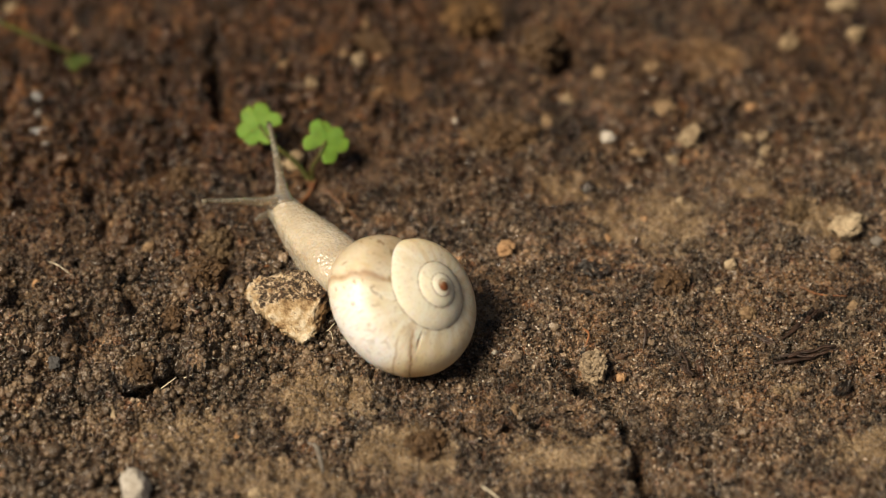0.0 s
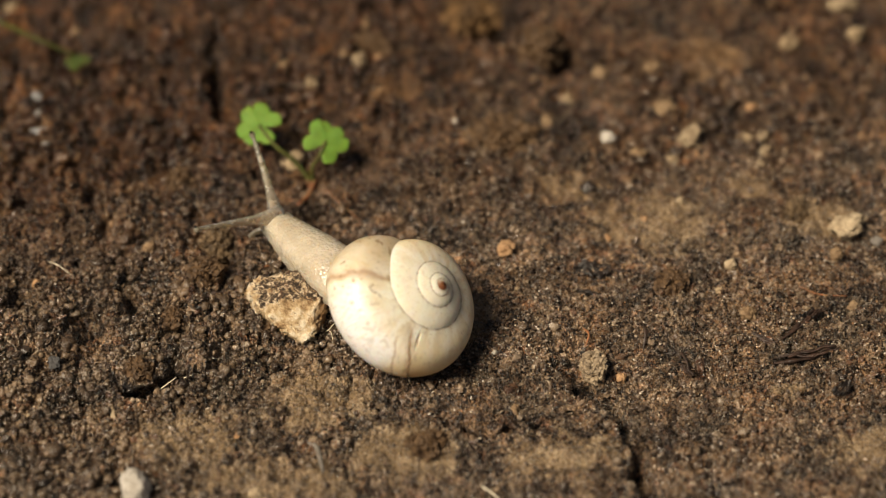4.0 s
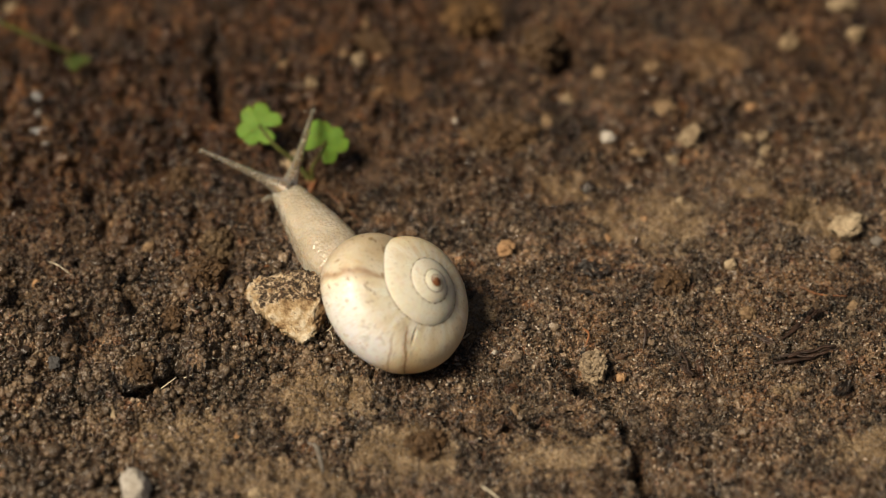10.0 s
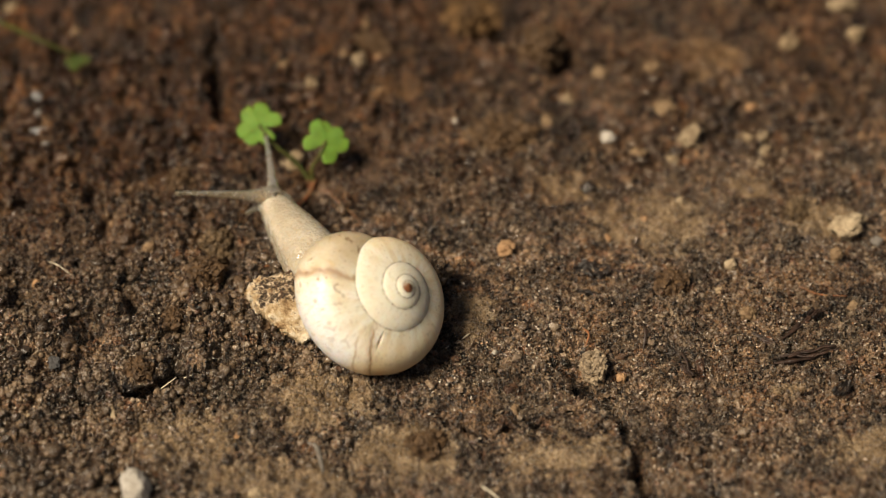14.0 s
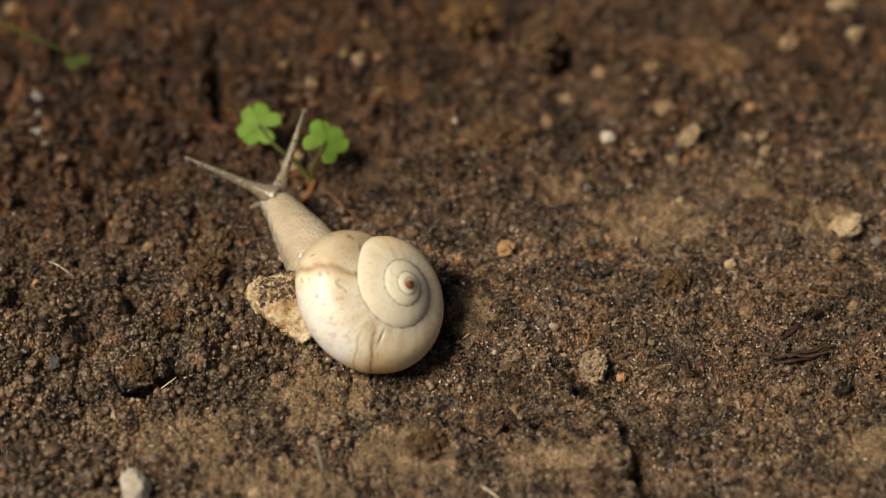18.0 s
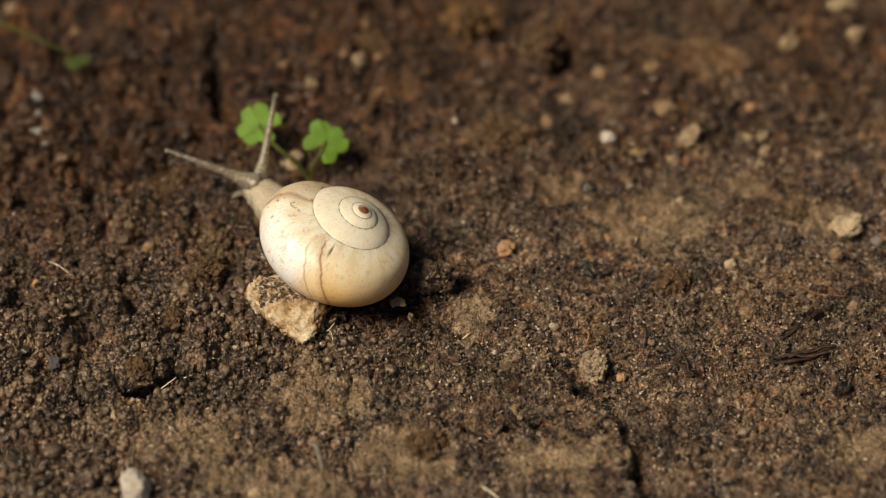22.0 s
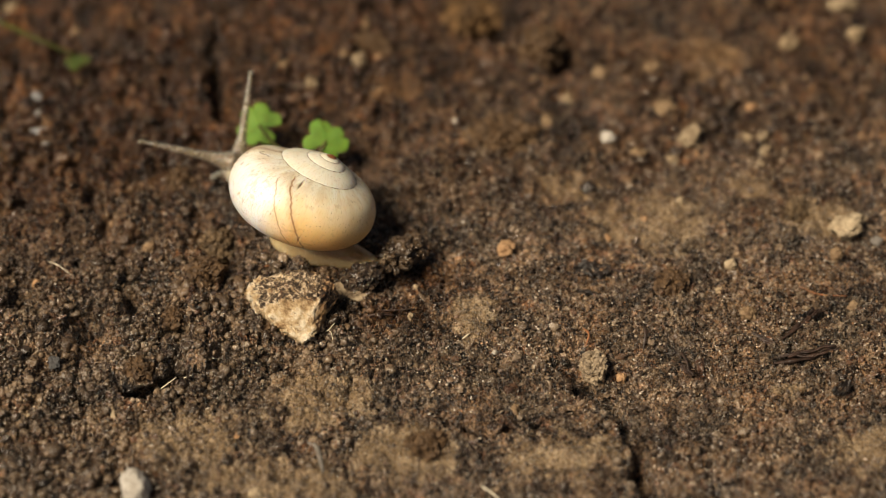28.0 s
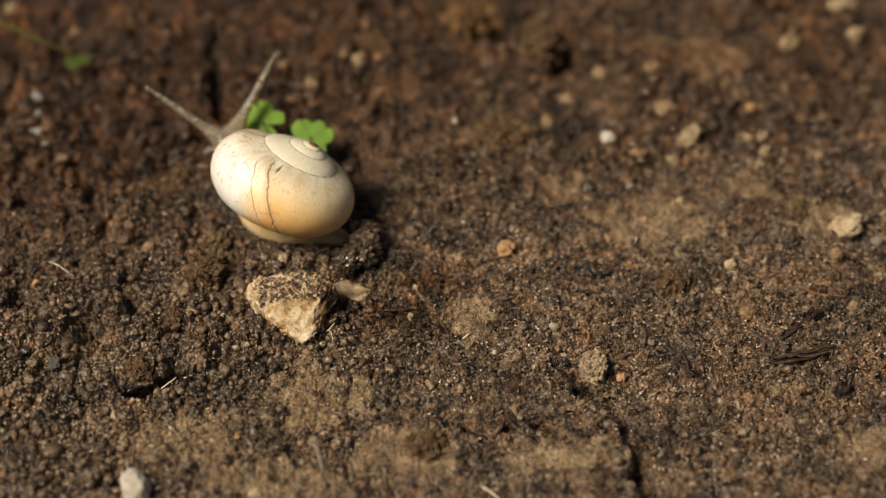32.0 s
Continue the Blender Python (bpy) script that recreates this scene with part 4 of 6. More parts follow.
# ---- clover ----
def leaflet(parent, centre, normal, heading, size, material=None):
    """One heart-shaped leaflet from the leaf's centre."""
    z = Vector(normal).normalized()
    x = (Vector(heading) - z * Vector(heading).dot(z)).normalized()
    y = z.cross(x)
    nu, nv = 15, 13
    rows = []
    for i in range(nu):
        u = i / (nu - 1)
        half = 0.84 * math.sin(math.pi * min(u * 0.58 + 0.02, 1)) ** 0.85
        for j in range(nv):
            v = 2 * j / (nv - 1) - 1
            notch = 0.20 * (1 - abs(v)) ** 1.1 + 0.16 * abs(v) ** 4
            long = u * (1.0 - notch * u**2) + (0.10 * (1 - (2 * abs(v) - 1) ** 2)) * u
            w = v * half * math.sqrt(max(0, 1 - 0.30 * u**6))
            rows.append((long, w, 0.05 * abs(v) ** 1.3 * half - 0.06 * u * u))
    n = len(rows)
    pts = [Vector(centre) + (x * a + y * b + z * c) * size for a, b, c in rows]
    pts += [p - z * 0.10 for p in pts]
    f = grid_faces(nu, nv)
    faces = [tuple(q) for q in f] + [tuple(q[::-1] + n) for q in f]
    rim = [j for j in range(nv)] + [i * nv + nv - 1 for i in range(1, nu)] + [(nu - 1) * nv + j for j in range(nv - 2, -1, -1)] + [i * nv for i in range(nu - 2, 0, -1)]
    faces += [(b, a, a + n, b + n) for a, b in zip(rim, rim[1:] + rim[:1])]
    me = bpy.data.meshes.new("leaflet")
    me.from_pydata([p * MM for p in pts], [], faces)
    me.polygons.foreach_set("use_smooth", [True] * len(me.polygons))
    return part("leaflet", me, material or LEAF, parent)


def clover(base, centre, normal, turns, size, label, via):
    """A clover leaf on its stem. The base is its foot in the soil; the rest is given from there (mm)."""
    b = Vector(base)
    root = tagged(new("clover"), label, "clover", "clover leaves")
    root.location = b * MM
    c = Vector(centre) - b
    line = bend([Vector((0, 0, -0.6))] + [Vector(p) - b for p in via] + [c], 8)
    part("stem", tube("stem", line, [0.30 - 0.10 * i / len(line) for i in range(len(line))], 10), STEM, root, "thin pale green stem")
    nz = Vector(normal).normalized()
    for deg, k in turns:
        a = radians(deg)
        leaflet(root, c, nz, Vector((math.cos(a), math.sin(a), -0.75 * math.sin(a) * nz.y / max(nz.z, 0.2))), size * k)
    return root


clover_a = clover((-14.9, 11.2, 0.3), (-20.6, 15.0, 4.6), (-0.1, -0.55, 0.85), [(168, 0.95), (48, 0.95), (272, 0.9)], 2.5, "bright green three-part clover leaf on a thin stem", [(-16.7, 12.4, 1.6), (-18.7, 13.1, 3.2)])
clover_b = clover((-14.4, 10.7, 0.3), (-13.0, 12.4, 4.6), (0.05, -0.75, 0.75), [(160, 1.0), (320, 1.0), (62, 0.85)], 2.35, "bright green clover leaf with rounded lobes", [(-14.6, 11.0, 1.6), (-13.7, 11.3, 3.4)])


# ---- fibres, twigs and plant bits ----
def strand(name, points, radius, material, label, category, group="", taper=0.6, flat=1.0, sides=8):
    """A thin fibre lying on the soil: x, y and height over the soil (mm)."""
    base = Vector((points[0][0][0], points[0][0][1], 0))
    pts = [Vector((p[0], p[1], top(*p) + h)) - base for p, h in points]
    low = min(p.z for p in pts)
    pts = [p - Vector((0, 0, low)) for p in pts]
    line = bend(pts, 6)
    n = len(line)
    radii = [radius * (1 - taper * abs(2 * i / (n - 1) - 1) ** 2) for i in range(n)]
    return thing(name, tube(name, line, radii, sides, flat), material, label, category, Matrix.Translation((base + Vector((0, 0, low))) * MM), group)


def bark(points, width, label, seed):
    """A strip of dark rotten wood, split lengthwise into ragged splinters that lie side by side."""
    rng = np.random.default_rng(seed)
    (x0, y0), (x1, y1) = points
    length, ang = math.hypot(x1 - x0, y1 - y0), math.atan2(y1 - y0, x1 - x0)
    nu, nv = 22, 9
    c = ((x0 + x1) / 2, (y0 + y1) / 2)
    root = tagged(new("bark_strip"), label, "bark", "bits of rotten wood")
    root.matrix_world = pose(c[0] * MM, c[1] * MM, (top(*c) + 0.35 * width) * MM, 0, 0, math.degrees(ang))
    for k in range(7):
        a, b = -0.5 + rng.uniform(0, 0.45) * (k > 1), 0.5 - rng.uniform(0, 0.45) * (k > 1)
        off, lift, r = rng.uniform(-0.75, 0.75) * width, rng.uniform(-0.1, 0.35) * width, width * rng.uniform(0.18, 0.42)
        slant = rng.uniform(-0.12, 0.12)
        u = np.linspace(0, 1, nu)
        w = r * np.sin(np.pi * np.clip(0.06 + 0.9 * u, 0, 1)) ** 0.5 * (1 + 0.35 * np.interp(u, np.linspace(0, 1, 8), rng.normal(size=8)).clip(-1, 1))
        bow = 0.25 * width * np.interp(u, np.linspace(0, 1, 5), rng.normal(size=5))
        th = np.arange(nv) * 2 * np.pi / nv
        ridge = 1 + 0.35 * rng.uniform(-1, 1, nv)
        x = ((a + (b - a) * u) * length)[:, None] + 0 * th
        y = off + bow[:, None] + slant * x + w[:, None] * ridge * np.cos(th)
        z = lift + 0.3 * bow[:, None] + 0.7 * w[:, None] * ridge * np.sin(th)
        rows = np.concatenate([np.stack([x, y, z], -1).reshape(-1, 3), [[x[0, 0], off + bow[0] + slant * x[0, 0], lift], [x[-1, 0], off + bow[-1] + slant * x[-1, 0], lift]]])
        faces = [tuple(f) for f in grid_faces(nu, nv, True)]
        faces += [((j + 1) % nv, j, nu * nv) for j in range(nv)] + [((nu - 1) * nv + j, (nu - 1) * nv + (j + 1) % nv, nu * nv + 1) for j in range(nv)]
        me = bpy.data.meshes.new("splinter")
        me.from_pydata((rows * MM).tolist(), [], faces)
        me.polygons.foreach_set("use_smooth", [True] * len(me.polygons))
        part("splinter", me, BARK, root)
    return root


bark(((34.3, -16.4), (41.4, -14.9)), 0.75, "dark splintered strip of rotten wood on soil", 3)
bark(((35.2, -13.6), (40.6, -8.6)), 0.42, "small dark splinter of rotten wood", 5)
bark(((-27.6, -7.4), (-23.3, -6.1)), 0.40, "thin dark twig lying on soil", 7)
bark(((32.4, -12.5), (34.7, -14.3)), 0.30, "thin dark splinter of wood", 9)
bark(((24.7, -16.5), (25.6, -18.7)), 0.28, "short dark brown root piece", 11)
bark(((-14.4, -14.1), (-16.7, -15.6)), 0.45, "dark rotten splinter under the stone", 13)
bark(((-4.0, -24.4), (0.9, -23.4)), 0.45, "thin flake of brown bark on soil", 15)

FIBRES = "fibres on the soil"
strand("straw", [((-31.4, -20.6), 0.7), ((-29.5, -20.1), 0.9), ((-27.4, -19.5), 0.6)], 0.075, STRAW, "short pale straw over a dark gap", "straw", FIBRES)
strand("straw", [((-27.6, -19.5), 0.3), ((-25.9, -18.9), 0.3)], 0.08, STRAW, "tiny pale bit of straw", "straw", FIBRES)
strand("hair", [((-42.6, -2.3), 0.5), ((-41.5, -2.8), 0.6), ((-40.0, -3.6), 0.4)], 0.06, STRAW, "thin pale dry hair on soil", "fibre", FIBRES)
strand("rootlet", [((-13.3, -13.6), 0.3), ((-12.1, -13.0), 0.7), ((-11.3, -12.2), 0.9)], 0.07, STRAW, "thin pale curved rootlet by the stone", "fibre", FIBRES)
strand("rootlet", [((-12.2, -13.2), 0.6), ((-11.7, -13.5), 0.6), ((-11.5, -14.0), 0.3)], 0.05, STRAW, "thin pale curved rootlet by the stone", "fibre", FIBRES)
strand("straw", [((2.0, -13.8), 0.3), ((2.8, -13.3), 0.4)], 0.12, STRAW, "tiny white bit of straw", "straw", FIBRES)
strand("straw", [((3.7, -33.3), 0.4), ((4.7, -34.0), 0.6), ((5.6, -35.0), 0.4)], 0.10, STRAW, "thin pale straw on tan soil", "straw", FIBRES)
strand("stick", [((-13.6, -27.4), 0.3), ((-12.6, -29.1), 0.5), ((-11.9, -31.5), 0.3)], 0.26, GREY, "thin blue-grey stick bent in the middle", "stick", FIBRES, 0.4, 0.6)
strand("rootlet", [((-21.1, -16.5), 0.3), ((-19.6, -17.0), 0.3), ((-18.4, -17.6), 0.2)], 0.05, STRAW, "thin pale rootlet on dark soil", "fibre", FIBRES)
strand("rootlet", [((24.3, -14.1), 0.3), ((25.2, -16.0), 0.5), ((25.5, -17.7), 0.3)], 0.14, BARK, "thin brown curved rootlet", "fibre", FIBRES)
strand("rootlet", [((21.1, -11.5), 0.3), ((21.2, -13.2), 0.5), ((20.9, -14.8), 0.3)], 0.14, BARK, "thin brown curved rootlet", "fibre", FIBRES)
strand("rootlet", [((26.9, -14.5), 0.3), ((28.3, -13.8), 0.4), ((29.9, -13.6), 0.3)], 0.09, BARK, "thin brown rootlet on soil", "fibre", FIBRES)
strand("rootlet", [((38.2, -5.5), 0.3), ((40.3, -6.1), 0.4), ((43.2, -6.7), 0.3)], 0.09, RED_STEM, "thin reddish rootlet on soil", "fibre", FIBRES)
strand("rootlet", [((14.7, -11.3), 0.3), ((15.3, -13.0), 0.5), ((14.9, -14.3), 0.3)], 0.12, RED_STEM, "thin reddish rootlet on soil", "fibre", FIBRES)
strand("rootlet", [((-15.5, -15.6), 0.3), ((-13.1, -16.5), 0.4), ((-10.2, -16.2), 0.3)], 0.07, BARK, "thin dark rootlet under the shell", "fibre", FIBRES)
strand("rootlet", [((-9.8, -11.2), 0.3), ((-7.4, -10.6), 0.4), ((-5.0, -10.2), 0.3)], 0.16, BARK, "dark curved rootlet on moist soil", "fibre", FIBRES)
strand("rootlet", [((-8.6, -8.4), 0.3), ((-6.2, -9.4), 0.4), ((-3.2, -9.1), 0.3)], 0.10, BARK, "thin dark rootlet on moist soil", "fibre", FIBRES)
strand("rootlet", [((-21.0, -3.2), 0.3), ((-19.1, -3.5), 0.4), ((-17.3, -2.7), 0.3)], 0.07, RED_STEM, "thin reddish rootlet by the stone", "fibre", FIBRES)
strand("rootlet", [((-23.3, -4.2), 0.3), ((-21.8, -4.0), 0.6), ((-20.4, -4.8), 0.3)], 0.08, BARK, "thin brown rootlet by the stone", "fibre", FIBRES)
strand("stem", [((-16.0, 6.3), 0.2), ((-15.0, 8.6), 0.8), ((-14.2, 11.2), 0.6)], 0.30, RED_STEM, "short reddish-brown clover stem", "stem", FIBRES, 0.3)
strand("stem", [((-13.5, 9.2), 0.2), ((-11.5, 7.0), 0.5), ((-9.0, 4.9), 0.2)], 0.07, RED_STEM, "thin reddish-brown stem on soil", "stem", FIBRES, 0.4)
strand("rootlet", [((16.8, -2.5), 0.3), ((19.3, -3.0), 0.4), ((20.9, -2.5), 0.2)], 0.10, BARK, "thin dark rootlet on soil", "fibre", FIBRES)


def curled_leaf(at, length, width, turn, label, seed):
    """A curled dead leaf scrap with real thickness."""
    nu, nv = 16, 12
    rows = []
    for i in range(nu):
        u = i / (nu - 1)
        w = width * (0.3 + 0.7 * math.sin(math.pi * (0.1 + 0.85 * u))) * (1 + 0.5 * noise.noise(Vector((u * 5, seed, 0))))
        for j in range(nv):
            a = radians(-70 + 150 * j / (nv - 1))
            rag = 0.45 * noise.noise(Vector((u * 9, j * 0.9, seed + 3.7)))
            rows.append(((u - 0.5) * length + rag, w * math.sin(a) + rag + 0.5 * math.sin(3 * u + seed), 0.6 * w * (1.0 - math.cos(a)) + 0.45 * noise.noise(Vector((u * 4, j * 0.5, seed)))))
    n = len(rows)
    rows += [(a, b, c - 0.14) for a, b, c in rows]
    f = grid_faces(nu, nv)
    faces = [tuple(q) for q in f] + [tuple(q[::-1] + n) for q in f]
    rim = [j for j in range(nv)] + [i * nv + nv - 1 for i in range(1, nu)] + [(nu - 1) * nv + j for j in range(nv - 2, -1, -1)] + [i * nv for i in range(nu - 2, 0, -1)]
    faces += [(b, a, a + n, b + n) for a, b in zip(rim, rim[1:] + rim[:1])]
    me = bpy.data.meshes.new("dead_leaf")
    me.from_pydata([Vector(r) * MM for r in rows], [], faces)
    me.polygons.foreach_set("use_smooth", [True] * len(me.polygons))
    return thing("dead_leaf", me, DARK_LEAF, label, "leaf", pose(at[0] * MM, at[1] * MM, (top(*at) + 0.2) * MM, 0, 0, turn), "scraps of dead leaf")


curled_leaf((17.0, -5.2), 6.0, 1.15, -12, "black curled scrap of dead leaf", 1)
curled_leaf((16.2, -3.0), 3.6, 1.0, 15, "small black scrap of dead leaf", 2)
curled_leaf((38.4, -9.6), 2.4, 0.5, 40, "small dark scrap of dead leaf", 3)
curled_leaf((41.0, -20.4), 2.2, 0.6, 10, "small dark scrap of dead leaf", 4)


def seedling():
    """A green stem that leans in over the soil and ends in a small leaf."""
    a, b, c = Vector((-53.7, 30.4, 8.0)), Vector((-46.8, 29.2, 5.0)), Vector((-43.0, 29.4, 2.6))
    base = Vector((a.x - 6, a.y + 2, 0))
    root = tagged(new("seedling"), "slender yellow-green seedling stem bending to a small leaf", "seedling")
    root.location = base * MM
    line = bend([Vector((0, 0, -0.5)), Vector((2, -0.5, 6)), a - base, b - base, c - base], 8)
    part("stem", tube("stem", line, [0.32 - 0.10 * i / len(line) for i in range(len(line))], 10), STEM, root, "yellow-green stem")
    for deg, k in ((-50, 1.0), (-95, 0.8)):
        leaflet(root, c - base, Vector((0.2, -0.5, 0.85)), Vector((math.cos(radians(deg)), math.sin(radians(deg)), -0.4)), 1.7 * k, OLD_LEAF)
    return root


seedling()
for k, (at, r) in enumerate((((-48.2, 25.2), 0.32), ((-46.9, 23.4), 0.5), ((-46.5, 21.6), 0.36), ((-46.8, 19.7), 0.28), ((-45.7, 17.8), 0.45), ((-45.0, 15.9), 0.28), ((-46.8, 18.3), 0.22), ((-45.6, 24.6), 0.25))):
    pebble(at, (r * 1.4, r * 1.3, r * 0.5), GREY_FLAKE, "whitish-grey flake on the soil", 90 + k, k * 40, 0.6, 0.45, "white_flake", "white flakes on the soil", 0.4)


# ---- scattered crumbs ----
def scatter(name, count, sizes, subdiv, material, label, category, seed, where, bury=0.35, squash=0.75, smooth=True, stretch=1.0):
    """Crumbs strewn over the soil, joined into one."""
    rng = np.random.default_rng(seed)
    x, y = rng.uniform(-58, 58, count * 4), rng.uniform(-38, 48, count * 4)
    keep = (rng.uniform(0, 1, count * 4) < where(x, y)) & (np.abs(x) < 46 + 0.2 * (y + 38))
    x, y = x[keep], y[keep]
    z, dry, moist_dim = soil_height(x, y)
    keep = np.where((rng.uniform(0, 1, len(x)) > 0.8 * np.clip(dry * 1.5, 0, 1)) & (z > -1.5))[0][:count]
    x, y, z, moist_dim = x[keep], y[keep], z[keep], moist_dim[keep]
    n = len(x)
    size = sizes[0] * (sizes[1] / sizes[0]) ** (rng.uniform(0, 1, n) ** 1.6)
    forms = unit_lumps(subdiv, 6, seed)
    vs, fs, wet_dim, base = [], [], [], 0
    kind = rng.integers(0, len(forms), n)
    for k, (v, f) in enumerate(forms):
        at = np.where(kind == k)[0]
        m = len(at)
        q = rng.normal(size=(m, 4))
        q /= np.linalg.norm(q, axis=1)[:, None]
        a, b, c, d = q.T
        rot = np.stack([1 - 2 * (c * c + d * d), 2 * (b * c - a * d), 2 * (b * d + a * c),
                        2 * (b * c + a * d), 1 - 2 * (b * b + d * d), 2 * (c * d - a * b),
                        2 * (b * d - a * c), 2 * (c * d + a * b), 1 - 2 * (b * b + c * c)], 1).reshape(m, 3, 3)
        scale = size[at, None] * rng.uniform(0.65, 1.2, (m, 3)) * np.array((stretch, 1, 1 / stretch**0.5))
        pts = np.einsum("mij,mvj->mvi", rot, v[None] * scale[:, None, :])
        pts[:, :, 2] *= squash
        pts += np.stack([x[at], y[at], z[at] + size[at] * (1 - 2 * bury) * squash], 1)[:, None, :]
        vs.append(pts.reshape(-1, 3))
        # moist spots and painted dimness of the soil under each crumb
        wet_dim.append(np.repeat(moist_dim[at], len(v)))
        fs.append((f[None] + (base + np.arange(m) * len(v))[:, None, None]).reshape(-1, 3))
        base += m * len(v)
    me = mesh_of(name, np.concatenate(vs) * MM, np.concatenate(fs), smooth, moist_dim=np.concatenate(wet_dim))
    return thing(name, me, material, label, category, kind="stuff")


def left_part(x, y):
    return np.clip(blob(x, y, (-36.2, -25.8), 18, 20) * 1.5 + blob(x, y, (-18.5, -14.9), 12, 7), 0.02, 1)


def in_front(x, y):
    return (0.35 + 0.4 * (lattice(x, y, 7, 301) > -0.1)) * np.clip((20 - y) / 10, 0.12, 1)


def everywhere(x, y):
    return 0.35 + 0.4 * (lattice(x, y, 7, 301) > -0.1)


def drifts(x, y):
    return np.clip(0.30 + 0.9 * fractal(x, y, 5, 351, 3), 0.06, 1)


scatter("granules", 9000, (0.16, 0.52), 2, GRANULE, "rounded brown soil granules in loose heaps", "soil granules", 5, left_part, 0.3, 0.85)
scatter("soil_crumbs", 3700, (0.18, 0.52), 2, CRUMB, "dark brown angular crumbs of soil", "soil crumbs", 6, everywhere, 0.45, smooth=False)
def broken_ground(x, y):
    return np.clip(0.5 * blob(x, y, (-43.3, 22.2), 20, 34) + 0.6 * (y > 9) * (lattice(x, y, 6, 331) > -0.15), 0, 1)


scatter("soil_lumps", 1000, (0.35, 1.1), 2, LUMP, "uneven brown and tan lumps of soil", "soil lumps", 16, broken_ground, 0.52, 0.7)
scatter("fine_crumbs", 33000, (0.08, 0.22), 1, CRUMB, "fine dark brown crumbs of soil", "soil crumbs", 7, in_front, 0.35, smooth=False, stretch=1.3)
scatter("grit", 14000, (0.05, 0.15), 1, GLINT_GRIT, "fine pale grit strewn over the soil, some as painted glints", "grit", 8, drifts, 0.12, smooth=False)
def far_right(x, y):
    return np.clip((y - 2) / 14, 0, 1) * np.clip((x + 12) / 30, 0.12, 1) * (0.3 + 0.7 * (lattice(x, y, 8, 361) > -0.1))


scatter("small_stones", 520, (0.16, 0.42), 2, GRAVEL, "small pale stones in the soil", "small stones", 18, far_right, 0.4, 0.8)
scatter("wood_chips", 11500, (0.08, 0.24), 1, CHIP, "thin dark chips of rotted plant matter", "plant litter", 9, in_front, 0.3, smooth=False, stretch=2.3)


